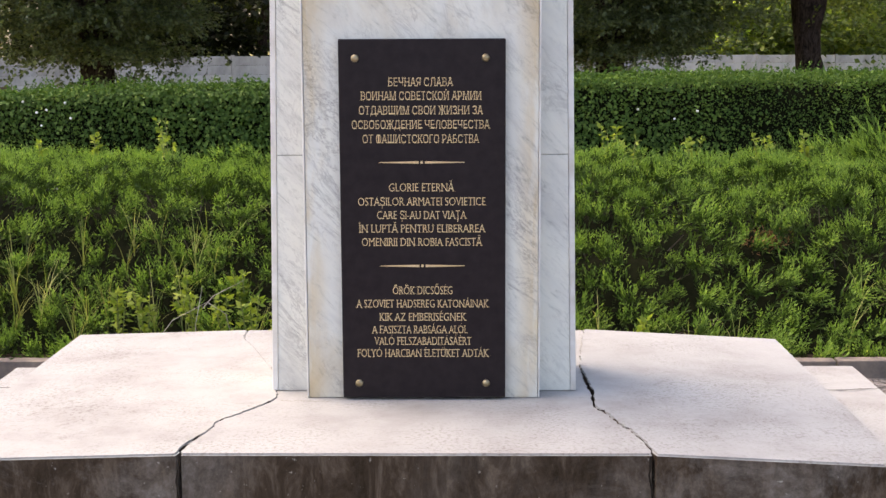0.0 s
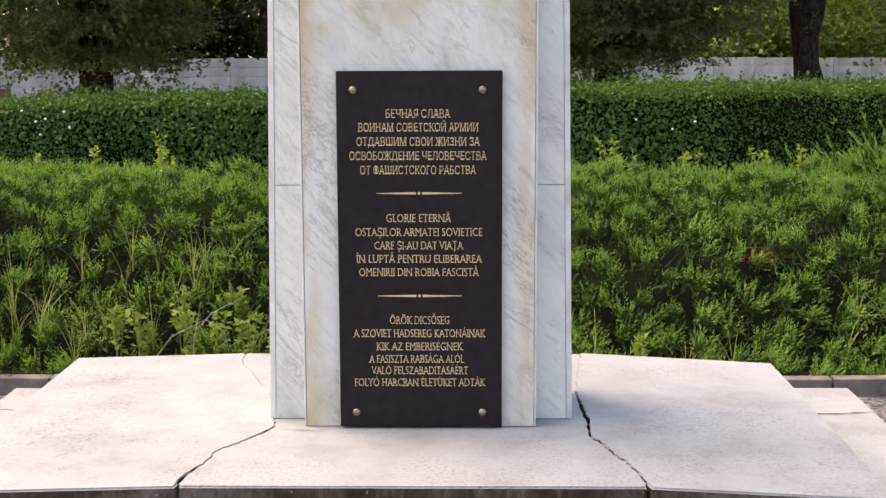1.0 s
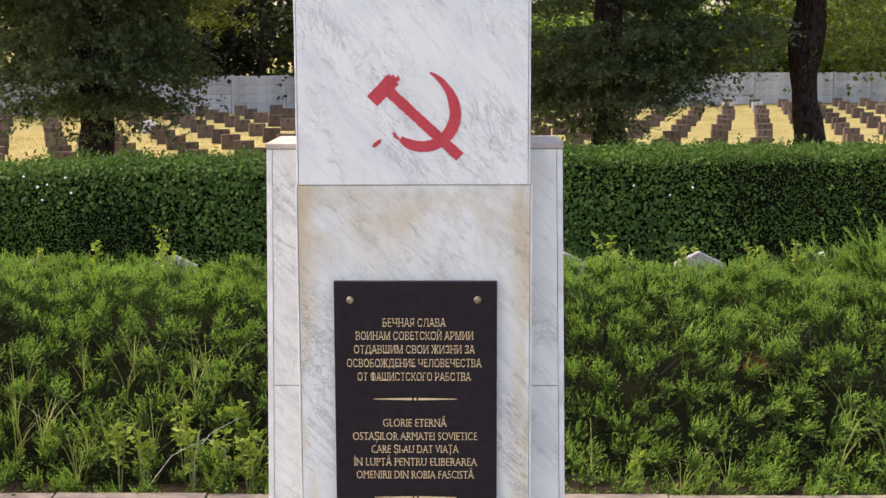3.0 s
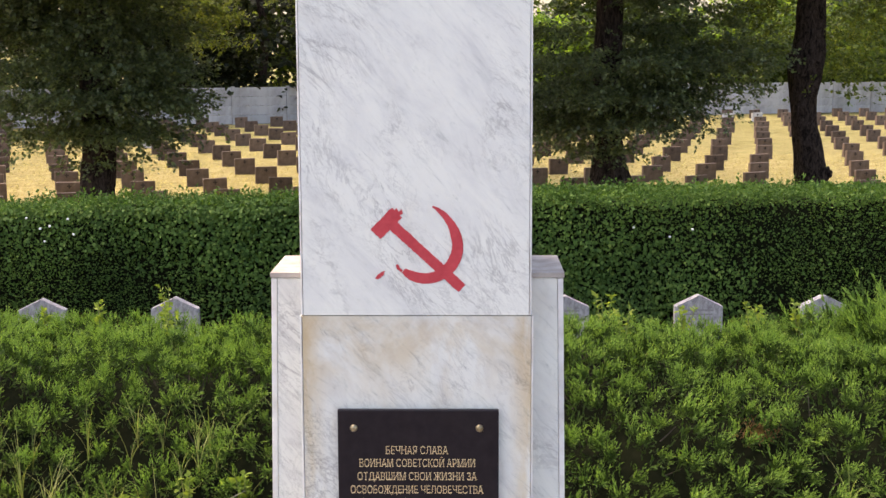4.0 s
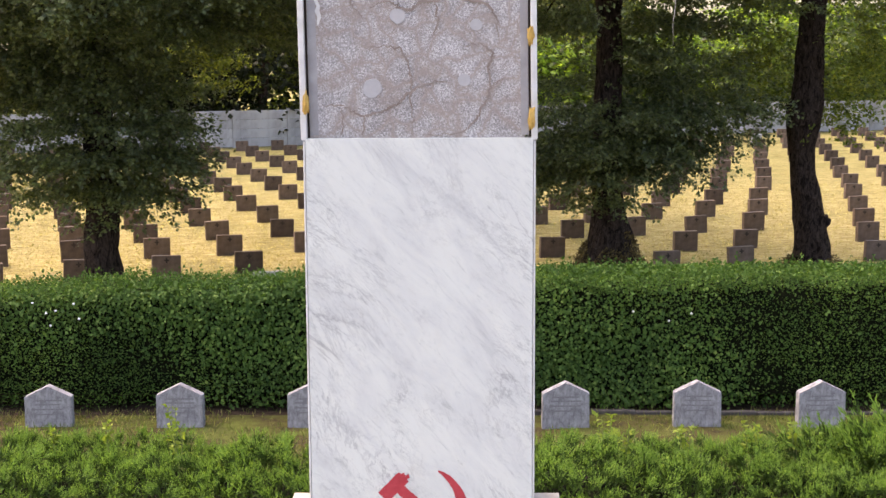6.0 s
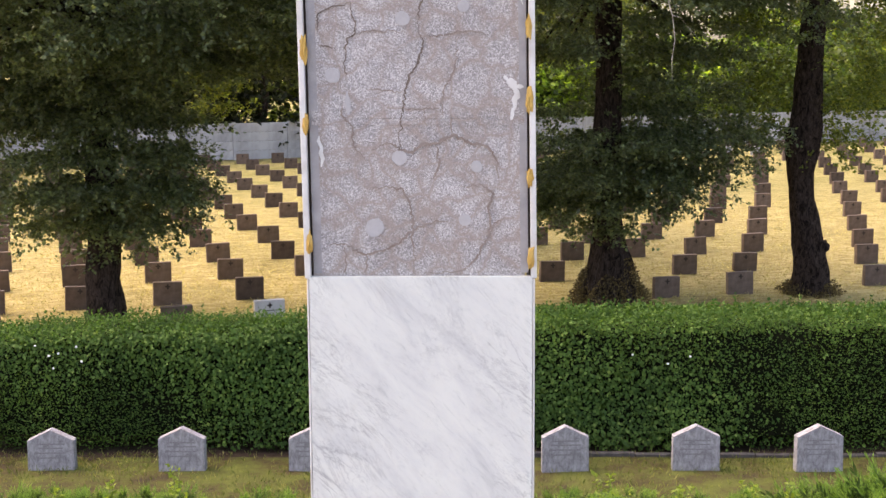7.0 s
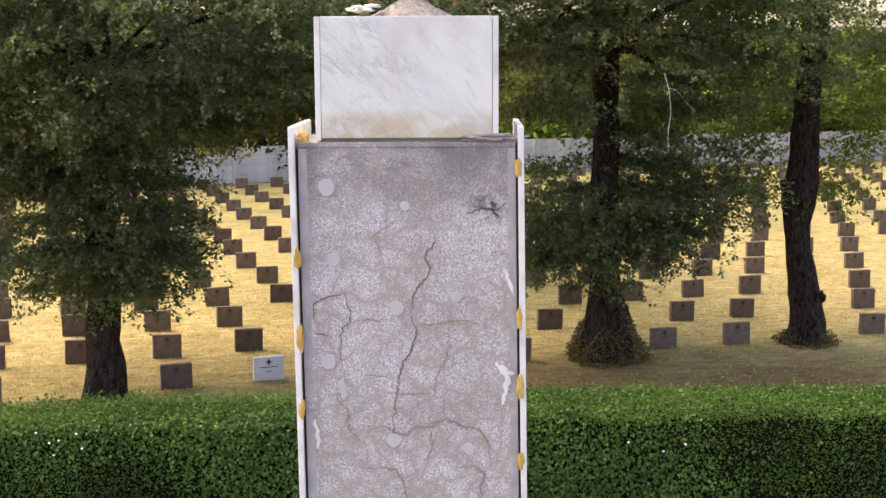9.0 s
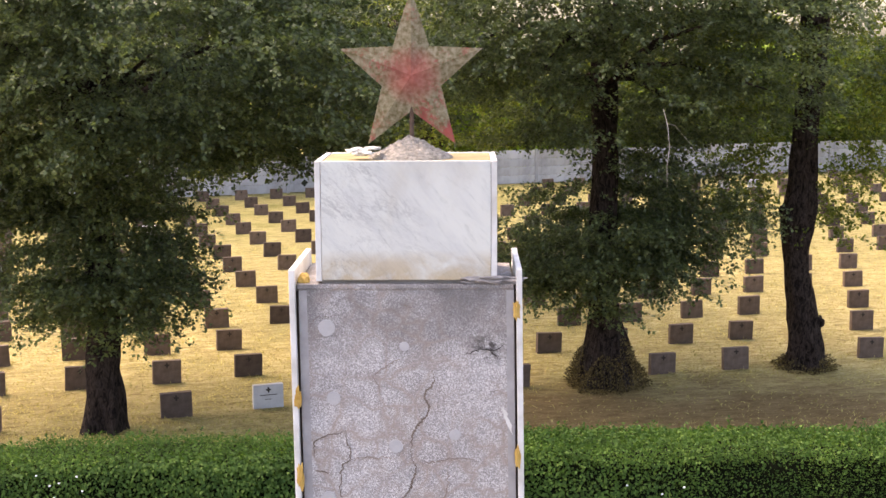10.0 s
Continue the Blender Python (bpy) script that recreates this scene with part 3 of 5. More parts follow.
part("crack", crack_strip((1.66, 1.36), (2.17, 1.40), 0.006, on_step, 11, 10, 0.012), CRACK, step, "dark crack")
part("crack", crack_strip((-1.7, 1.36), (-2.2, 1.42), 0.005, on_step, 12, 10, 0.012), CRACK, step, "dark crack")

# ---- obelisk ----
obelisk = thing("memorial_obelisk", "tall marble-clad obelisk with bare concrete upper front on a plinth", "monument")
SH = 0.44


def lean(bm, z0=3.85, amount=0.012):
    for v in bm.verts:
        if v.co.z > z0:
            v.co.x -= amount * (v.co.z - z0)
    return bm


part("core", lean(boxes((-0.414, 0.415, 0.062, 0.60, 0.40, 5.46))), TERRAZZO, obelisk, "washed aggregate concrete core")
part("front_slab", boxes((-0.437, 0.440, 0.03, 0.058, 0.402, 2.130), bevel=0.003), MARBLE_STAINED, obelisk, "white marble slab with ochre stains")
part("front_slab", boxes((-0.431, 0.431, 0.028, 0.058, 2.1325, 3.85), bevel=0.003), MARBLE, obelisk, "grey-veined white marble slab")
for s in (-1, 1):
    x0, x1 = (-0.446, -0.4385) if s < 0 else (0.4415, 0.448)
    part("side_slab", boxes((x0, x1, 0.0285, 0.62, 0.402, 2.130), bevel=0.003), MARBLE_EDGE, obelisk)
    part("side_slab", boxes(tuple(sorted((s * 0.4325, s * SH))) + (0.0285, 0.62, 2.1325, 3.84), bevel=0.003), MARBLE_EDGE, obelisk)
    part("side_slab", lean(boxes(tuple(sorted((s * 0.424, s * 0.447))) + (0.0285, 0.62, 3.843, 5.535), bevel=0.004)), MARBLE_EDGE, obelisk)
part("back_slab", boxes((-0.44, 0.40, 0.605, 0.63, 0.402, 5.45), bevel=0.003), MARBLE, obelisk)
part("smooth_border", lean(boxes((-0.414, -0.382, 0.0610, 0.064, 3.86, 5.45), (0.386, 0.415, 0.0610, 0.064, 3.86, 5.45))), BORDER, obelisk, "smooth cement border strip")
part("smooth_border", lean(boxes((-0.405, 0.405, 0.0600, 0.064, 4.432, 4.4545), (-0.405, 0.405, 0.0600, 0.064, 4.457, 4.487))), TERRAZZO, obelisk, "concrete joint band with a thin groove")
part("top_ledge", lean(boxes((-0.420, 0.415, 0.057, 0.60, 5.455, 5.475), bevel=0.004)), TERRAZZO, obelisk, "grey mortar ledge")

for s in (-1, 1):
    wing = part("wing", boxes(tuple(sorted((s * 0.4418, s * 0.545))) + (0.165, 0.56, 0.40, 2.255)), CEMENT, obelisk, "narrow marble-clad side wing")
    for z0, z1 in ((0.402, 1.327), (1.3295, 2.258)):
        bm = boxes(tuple(sorted((s * 0.4418, s * 0.545))) + (0.143, 0.164, z0, z1), bevel=0.002)
        for v in bm.verts:                                   # the wings widen and step forward towards the foot
            k = (2.236 - v.co.z) / 1.83
            if abs(v.co.x) > 0.5:
                v.co.x += s * 0.028 * k
        part("wing_panel", bm, MARBLE_WING, wing)
    bm = boxes(tuple(sorted((s * 0.546, s * 0.568))) + (0.140, 0.575, 0.402, 2.258), bevel=0.003)
    for v in bm.verts:
        v.co.x += s * 0.028 * (2.236 - v.co.z) / 1.83
    part("wing_side", bm, MARBLE_EDGE, wing)
    part("wing_cap", boxes(tuple(sorted((s * 0.4418, s * 0.572))) + (0.136, 0.58, 2.260, 2.281), bevel=0.003), COPING, wing, "pale weathered marble coping")

cap = part("cap_block", boxes((-0.345, 0.312, 0.085, 0.51, 5.44, 5.935)), CEMENT, obelisk, "short marble-clad top block")
part("cap_front", boxes((-0.3405, 0.3085, 0.060, 0.084, 5.490, 5.948), bevel=0.003), marble("cap_marble", 0.55, 0.60, 0.78, 5.50), cap, "white marble panel stained tan along its foot")
for x0, x1 in ((-0.364, -0.342), (0.310, 0.332)):
    part("cap_side", boxes((x0, x1, 0.0605, 0.53, 5.486, 5.9475), bevel=0.002), MARBLE_EDGE, cap)
part("cap_top", boxes((-0.340, 0.308, 0.09, 0.515, 5.936, 5.944), bevel=0.002), make_plain("mustard_stained_mortar", (0.24, 0.19, 0.11), (0.42, 0.33, 0.16), 9, 0.9, 0.5), cap, "mustard-stained mortar top")
part("cap_back", boxes((-0.3405, 0.3085, 0.511, 0.53, 5.49, 5.948), bevel=0.003), MARBLE_EDGE, cap)


def lump(center, size, seed, rough=0.25, cuts=2):
    bm = bmesh.new()
    bmesh.ops.create_icosphere(bm, subdivisions=cuts + 1, radius=1.0)
    for v in bm.verts:
        k = 1 + rough * noise.noise(v.co * 1.9 + Vector((seed, seed * 0.7, 0))) + rough * 0.4 * noise.noise(v.co * 5 + Vector((seed, 0, 0)))
        v.co = Vector((center[0] + v.co.x * size[0] * k, center[1] + v.co.y * size[1] * k, center[2] + v.co.z * size[2] * k))
    return bm


def heap(center, rx, ry, high, seed):
    """A low cone of rough mortar."""
    bm = bmesh.new()
    rings, sides, rows = 16, 44, []
    for i in range(rings + 1):
        q = i / rings
        row = []
        for k in range(sides):
            w = 2 * math.pi * k / sides
            d = Vector((math.cos(w), math.sin(w), 0)) * q
            edge = 1 + 0.10 * noise.noise(d * 2.5 + Vector((seed, 0, 0)))
            z = high * (1 - q) ** 0.85 + 0.010 * noise.noise(d * 9 + Vector((seed, 1, 0))) + 0.007 * noise.noise(d * 24 + Vector((0, seed, 0)))
            row.append(bm.verts.new((center[0] + d.x * rx * edge, center[1] + d.y * ry * edge, center[2] + (z if i < rings else -0.004))))
        rows.append(row)
    for a, b in zip(rows, rows[1:]):
        for k in range(sides):
            bm.faces.new((a[k], a[(k + 1) % sides], b[(k + 1) % sides], b[k]))
    bmesh.ops.remove_doubles(bm, verts=bm.verts, dist=0.0005)
    return bm


part("mortar_mound", heap((-0.005, 0.27, 5.944), 0.165, 0.16, 0.088, 3.0), HEAP, cap, "grey mortar mound holding the star")
for i in range(7):
    r = random.Random(40 + i)
    part("marble_shard", lump((-0.185 + r.uniform(-0.05, 0.05), 0.17 + r.uniform(-0.03, 0.05), 5.965 + i * 0.004), (0.040 * r.uniform(0.6, 1), 0.030, 0.008), 50 + i, 0.7, 1), MARBLE_EDGE, cap, "broken white marble chip")
part("broken_mortar", lump((0.30, 0.075, 5.487), (0.115, 0.03, 0.016), 8.0, 0.6, 3), CEMENT, obelisk, "crumbling dark mortar")

# adhesive blobs left where the upper marble has fallen off
for side, zs in ((-1, (5.50, 5.03, 4.72, 4.44, 3.98)), (1, (5.38, 4.80, 4.52, 4.23, 3.92))):
    for i, z in enumerate(zs):
        x = side * 0.431 - 0.012 * (z - 3.85)
        if side < 0 and i == 0:
            part("adhesive_blob", lump((x + 0.035, 0.10, z - 0.02), (0.022, 0.02, 0.035), i + 2.0, 0.3), GLUE, obelisk)
        else:
            part("adhesive_blob", lump((x - side * 0.006, 0.030, z), (0.013, 0.009, 0.036 + 0.012 * ((i * 7) % 3) / 2), i + side * 3.1, 0.6), GLUE, obelisk)

# round mortar plugs in the bare concrete
for x, z, r in ((-0.176, 4.037, 0.037), (0.172, 4.066, 0.024), (-0.079, 4.305, 0.030), (0.216, 4.271, 0.024), (-0.304, 5.025, 0.028), (-0.325, 5.301, 0.034), (-0.027, 5.23, 0.019), (0.168, 4.877, 0.024), (-0.063, 4.831, 0.028), (-0.33, 4.62, 0.03)):
    bm = bmesh.new()
    bmesh.ops.create_cone(bm, cap_ends=True, segments=28, radius1=r, radius2=r * 0.94, depth=0.005, matrix=Matrix.Translation((x, 0.0605, z)) @ Matrix.Rotation(radians(90), 4, "X"))
    for v in bm.verts:
        v.co += Vector((noise.noise(v.co * 30), 0, noise.noise(v.co * 30 + Vector((5, 0, 0))))) * r * 0.12
    part("mortar_plug", bm, PLUG, obelisk, "round smooth mortar plug")
part("smeared_patch", lump((-0.042, 0.0625, 4.745), (0.06, 0.0030, 0.06), 21.0, 0.6, 3), TERRAZZO, obelisk, "smeared mortar patch")


def crack_line(points, width, place, seed, rough=0.3, sub=5):
    """A crack along a few bends: a ribbon that wanders a little and thins out at both ends."""
    rnd = random.Random(seed)
    pts = []
    for (x0, z0), (x1, z1) in zip(points, points[1:]):
        ln = math.hypot(x1 - x0, z1 - z0)
        for k in range(sub):
            u = k / sub
            j = 0 if k == 0 else ln / sub * rough
            pts.append((x0 + (x1 - x0) * u + rnd.uniform(-j, j), z0 + (z1 - z0) * u + rnd.uniform(-j, j)))
    pts.append(points[-1])
    bm, prev, n = bmesh.new(), None, len(pts)
    for i, (x, z) in enumerate(pts):
        a, d = pts[max(i - 1, 0)], pts[min(i + 1, n - 1)]
        t = Vector((d[0] - a[0], d[1] - a[1])).normalized()
        w = width * rnd.uniform(0.6, 1.4) * min(1.0, 0.25 + 3.0 * min(i, n - 1 - i) / n)
        pair = [bm.verts.new(place(x - t.y * w, z + t.x * w)), bm.verts.new(place(x + t.y * w, z - t.x * w))]
        if prev:
            bm.faces.new((prev[0], pair[0], pair[1], prev[1]))
        prev = pair
    return bm


def face(k):
    """The concrete front; each ribbon lies a hair before the one below it."""
    return lambda u, v: (u, 0.0588 - 0.00005 * k, v)


UPPER_CRACKS = (
    (0.0046, CRACK_MID, ((0.084, 5.122), (0.092, 5.09), (0.055, 5.05), (0.048, 5.025), (0.07, 4.992), (0.059, 4.955), (0.021, 4.916), (-0.001, 4.872), (-0.006, 4.789))),
    (0.0042, CRACK_MID, ((-0.006, 4.789), (0.016, 4.75), (0.009, 4.707), (-0.013, 4.651), (-0.042, 4.618), (-0.054, 4.551), (-0.07, 4.462), (-0.078, 4.338))),
    (0.0030, CRACK_PALE, ((-0.125, 5.043), (-0.125, 5.069), (-0.15, 5.11), (-0.124, 5.134), (-0.063, 5.173), (-0.03, 5.188))),
    (0.0032, CRACK_MID, ((-0.384, 4.785), (-0.383, 4.85), (-0.339, 4.873), (-0.258, 4.895))),
    (0.0032, CRACK_MID, ((-0.258, 4.895), (-0.256, 4.85), (-0.241, 4.818), (-0.242, 4.774), (-0.275, 4.758), (-0.283, 4.652), (-0.273, 4.596))))
MIDDLE_CRACKS = (
    (0.0026, CRACK_MID, ((-0.385, 4.734), (-0.352, 4.73), (-0.319, 4.719))), (0.0042, CRACK_PALE, ((-0.242, 4.774), (-0.176, 4.791), (-0.067, 4.784))),
    (0.0034, CRACK_PALE, ((0.009, 4.762), (0.086, 4.768), (0.151, 4.784), (0.26, 4.772))),
    (0.0046, CRACK_PALE, ((0.151, 4.784), (0.136, 4.673), (0.129, 4.629), (0.096, 4.573), (0.084, 4.518), (0.088, 4.462))),
    (0.0034, CRACK_PALE, ((-0.201, 4.567), (-0.135, 4.563), (-0.058, 4.551))), (0.0042, CRACK_PALE, ((-0.07, 4.495), (0.007, 4.491), (0.073, 4.495))),
    (0.0055, CRACK_PALE, ((-0.29, 4.518), (-0.301, 4.473), (-0.258, 4.428), (-0.255, 4.35), (-0.205, 4.293))), (0.0034, CRACK_PALE, ((0.014, 4.491), (0.022, 4.428))), (0.0050, CRACK_PALE, ((0.117, 4.473), (0.121, 4.394))))
LOWER_CRACKS = (
    (0.0095, CRACK_PALE, ((-0.182, 4.338), (-0.126, 4.365), (-0.071, 4.338), (-0.027, 4.327), (0.006, 4.356), (0.061, 4.361), (0.128, 4.394), (0.194, 4.36), (0.26, 4.349), (0.293, 4.293), (0.299, 4.225))),
    (0.0060, CRACK_PALE, ((0.061, 4.361), (0.072, 4.281), (0.049, 4.225))), (0.0066, CRACK_PALE, ((-0.206, 4.191), (-0.073, 4.191), (-0.04, 4.134), (-0.025, 4.031), (-0.031, 3.858))),
    (0.0066, CRACK_PALE, ((-0.365, 3.973), (-0.298, 3.973), (-0.21, 3.932), (-0.154, 3.946), (-0.086, 3.973), (-0.03, 4.031), (0.059, 4.065), (0.126, 4.054))),
    (0.0055, CRACK_PALE, ((-0.292, 3.962), (-0.293, 3.858))), (0.0055, CRACK_PALE, ((-0.21, 3.932), (-0.215, 3.858))), (0.0045, CRACK_PALE, ((0.27, 4.042), (0.326, 4.077))),
    (0.0066, CRACK_PALE, ((0.149, 4.191), (0.237, 4.202), (0.282, 4.168), (0.259, 4.111), (0.27, 4.042), (0.248, 3.974), (0.203, 3.904), (0.159, 3.87), (0.013, 3.863))))
for k, (w, material, line) in enumerate(UPPER_CRACKS + MIDDLE_CRACKS + LOWER_CRACKS):
    part("crack", crack_line(line, w * (0.85 if material is CRACK_MID else 0.58), face(k), 100 + k, 0.62, 9), material, obelisk)
for k, (w, line) in enumerate(((0.006, ((0.207, 5.197), (0.272, 5.219), (0.315, 5.214), (0.369, 5.24))), (0.007, ((0.29, 5.222), (0.308, 5.212), (0.336, 5.18))), (0.0035, ((-0.40, 5.291), (-0.367, 5.344), (-0.281, 5.354))), (0.003, ((-0.05, 5.40), (0.0, 5.385), (0.05, 5.37))), (0.003, ((0.30, 5.05), (0.34, 5.055))))):
    part("crack", crack_line(line, w * 0.34, face(25 + k), 140 + k, 0.7, 8), MOULD if k < 2 else CRACK_MID, obelisk, "black mould-filled crack")
for k, (w, line) in enumerate(((0.013, ((0.321, 4.617), (0.354, 4.584), (0.37, 4.539), (0.348, 4.45))), (0.007, ((0.362, 4.573), (0.396, 4.575))), (0.006, ((0.350, 4.99), (0.372, 4.94), (0.392, 4.88))), (0.008, ((-0.385, 4.39), (-0.38, 4.273))), (0.010, ((-0.275, 4.56), (-0.27, 4.47))))):
    part("lime_run", crack_line(line, w, face(32 + k), 150 + k, 0.4), PLUG if k > 3 else MARBLE_EDGE, obelisk, "pale lime deposit")
for x in (-0.4195, 0.4200):
    part("open_joint", lean(boxes((x - 0.0035, x + 0.0035, 0.054, 0.07, 3.852, 5.45))), CRACK, obelisk, "dark open joint")

# painted hammer and sickle
def flat_shape(outline, y, thick=0.0015):
    """A coat of paint with a worn, slightly ragged edge."""
    r, worn = random.Random(len(outline) + int(abs(outline[0][0]) * 1000)), []
    for (x0, z0), (x1, z1) in zip(outline, outline[1:] + outline[:1]):
        n = max(1, int(math.hypot(x1 - x0, z1 - z0) / 0.007))
        for i in range(n):
            j = 0.0013 if i else 0.0006
            worn.append((x0 + (x1 - x0) * i / n + r.uniform(-j, j), z0 + (z1 - z0) * i / n + r.uniform(-j, j)))
    return prism(worn, y, y + thick)


def turned(cx, cz, length, width, degrees):
    a = radians(degrees)
    u, v = Vector((math.cos(a), math.sin(a))) * length / 2, Vector((-math.sin(a), math.cos(a))) * width / 2
    return [(cx + p.x, cz + p.y) for p in (-u - v, u - v, u + v, -u + v)]


def sickle_outline(cx, cz, r0, a0, a1, widths, n=26):
    outer, inner = [], []
    for i in range(n + 1):
        s = i / n
        a = radians(a0 + (a1 - a0) * s)
        w = np.interp(s, [p for p, _ in widths], [q for _, q in widths])
        r = r0 + 0.030 * max(0.0, (s - 0.72) / 0.28) ** 1.5
        outer.append((cx + (r + w / 2) * math.cos(a), cz + (r + w / 2) * math.sin(a)))
        inner.append((cx + (r - w / 2) * math.cos(a), cz + (r - w / 2) * math.sin(a)))
    return outer + inner[::-1]


emblem = part("emblem", flat_shape(turned(0.031, 2.3715, 0.394, 0.040, -42.8), 0.0262), RED, obelisk, "worn red painted hammer and sickle")
part("hammer_peen", flat_shape([(-0.092, 2.532), (-0.070, 2.545), (-0.062, 2.532), (-0.052, 2.541), (-0.047, 2.525), (-0.060, 2.516), (-0.052, 2.508), (-0.075, 2.500)], 0.0256), RED, emblem)
part("paint_remnant", flat_shape([(-0.076, 2.328), (-0.068, 2.330), (-0.060, 2.316), (-0.050, 2.308), (-0.056, 2.300), (-0.072, 2.314)], 0.0259), RED, emblem)
part("hammer_head", flat_shape(turned(-0.111, 2.487, 0.116, 0.054, 45.4), 0.0258), RED, emblem)
part("sickle_blade", flat_shape(sickle_outline(0.035, 2.400, 0.124, -131, 79, ((0, 0.022), (0.08, 0.038), (0.5, 0.046), (0.72, 0.040), (0.92, 0.022), (1, 0.007))), 0.0255), RED, emblem)
part("sickle_grip", flat_shape([(-0.155, 2.276), (-0.143, 2.272), (-0.122, 2.290), (-0.116, 2.304), (-0.128, 2.302), (-0.146, 2.290)], 0.0258), RED, emblem)

# ---- plaque ----
plaque = thing("memorial_plaque", "black stone plaque with gilt inscription bolted to the marble", "plaque")
panel = part("panel", boxes((-0.304, 0.316, 0.000, 0.028, 0.410, 1.768), bevel=0.005), GRANITE, plaque)
for x in (-0.242, 0.242):
    for z in (0.466, 1.697):
        bm = bmesh.new()
        bmesh.ops.create_uvsphere(bm, u_segments=20, v_segments=12, radius=0.015, matrix=Matrix.Translation((x, 0.0, z)) @ Matrix.Diagonal((1, 0.7, 1, 1)))
        part("bolt", bm, BRASS, plaque, "domed brass bolt head", True)


def inscription(words, cx, z, width, height, y, material, parent, name="letter"):
    cu = bpy.data.curves.new("words", "FONT")
    bar = [i for i, ch in enumerate(words.replace(" ", "")) if ch == "Ф"]
    words = words.replace("Ф", "О")
    cu.body, cu.align_x, cu.size, cu.extrude, cu.offset, cu.resolution_u = words, "LEFT", 1.0, 0.0, -0.010, 3
    tmp = new("words", cu)
    me = bpy.data.meshes.new_from_object(tmp.evaluated_get(bpy.context.evaluated_depsgraph_get()))
    bpy.data.objects.remove(tmp)
    bpy.data.curves.remove(cu)
    co = np.zeros(len(me.vertices) * 3, np.float32)
    me.vertices.foreach_get("co", co)
    co = co.reshape(-1, 3)
    x0, x1 = co[:, 0].min(), co[:, 0].max()
    out = np.zeros_like(co)
    out[:, 0] = cx + ((co[:, 0] - x0) / (x1 - x0) - 0.5) * width
    out[:, 1] = y
    out[:, 2] = z + (co[:, 1] / 0.73 - 0.5) * height
    # one mesh for each letter: pieces that overlap from side to side belong together
    polys = [list(p.vertices) for p in me.polygons]
    bpy.data.meshes.remove(me)
    polys.sort(key=lambda p: min(out[v][0] for v in p))
    groups, right = [], -9.0
    for p in polys:
        if not groups or min(out[v][0] for v in p) > right + 1e-6:
            groups.append([])
            right = -9.0
        groups[-1].append(p)
        right = max(right, max(out[v][0] for v in p))
    for number, g in enumerate(groups):
        used = sorted({v for p in g for v in p})
        at = {v: i for i, v in enumerate(used)}
        vs, fs = [out[v].tolist() for v in used], [[at[v] for v in p] for p in g]
        if number in bar:                        # this letter is a round with an upright through it
            mid = (min(v[0] for v in vs) + max(v[0] for v in vs)) / 2
            k = len(vs)
            vs += [[mid + a * height * 0.075, y - 0.0006, z + e * height * 0.5] for a, e in ((-1, -1), (1, -1), (1, 1), (-1, 1))]
            fs.append([k, k + 1, k + 2, k + 3])
        # small serifs on the flat ends of upright strokes
        for level, up in ((z - height * 0.5, 1), (z + height * 0.5, -1)):
            ends = []
            for p in g:
                for u, v in zip(p, p[1:] + p[:1]):
                    (ux, _, uz), (vx, _, vz) = out[u], out[v]
                    if abs(uz - vz) < height * 0.003 and abs(uz - level) < height * 0.10 and 0.06 < abs(ux - vx) / height < 0.34:
                        ends.append((min(ux, vx) - height * 0.07, max(ux, vx) + height * 0.07, uz))
            ends.sort()
            joined = []
            for lo, hi, at_z in ends:
                if joined and lo <= joined[-1][1]:
                    joined[-1][1] = max(hi, joined[-1][1])
                else:
                    joined.append([lo, hi, at_z])
            for lo, hi, za in joined:
                k, zb = len(vs), za + up * height * 0.08
                vs += [[lo, y - 0.0004, za], [hi, y - 0.0004, za], [hi, y - 0.0004, zb], [lo, y - 0.0004, zb]]
                fs.append([k, k + 1, k + 2, k + 3])
        lm = bpy.data.meshes.new(name)
        lm.from_pydata(vs, [], fs)
        lm.materials.append(material)
        new(name, lm).parent = parent


PX = 0.002088
LINES = (("БЕЧНАЯ СЛАВА", 744, 145, 114), ("ВОИНАМ СОВЕТСКОЙ АРМИИ", 744.5, 169, 213), ("ОТДАВШИМ СВОИ ЖИЗНИ ЗА", 744, 194, 220),
         ("ОСВОБОЖДЕНИЕ ЧЕЛОВЕЧЕСТВА", 743.5, 219, 245), ("ОТ ФАШИСТСКОГО РАБСТВА", 743.5, 244, 207),
         ("GLORIE ETERNĂ", 744, 331, 116), ("OSTAȘILOR ARMATEI SOVIETICE", 744.5, 356, 229), ("CARE ȘI-AU DAT VIAȚA", 744, 380, 160),
         ("ÎN LUPTĂ PENTRU ELIBERAREA", 744.5, 404, 227), ("OMENIRII DIN ROBIA FASCISTĂ", 744, 428, 216),
         ("ÖRÖK DICSŐSÉG", 745, 514, 108), ("A SZOVIET HADSEREG KATONÁINAK", 744.5, 538, 239), ("KIK AZ EMBERISÉGNEK", 745, 562, 156),
         ("A FASISZTA RABSÁGA ALÓL", 739.5, 585, 173), ("VALÓ FELSZABADITÁSÁÉRT", 745, 606, 176), ("FOLYÓ HARCBAN ÉLETÜKET ADTÁK", 745, 628, 238))
for words, cx, cy, w in LINES:
    lift = 3.5 if cy < 300 else 5.5 if cy < 450 else 4.5
    inscription(words, 0.006 + (cx - 746.5) * PX, 1.762 - (cy - 70 - lift) * 0.002126, w * PX, 0.0325, -0.0008, GOLD, panel)
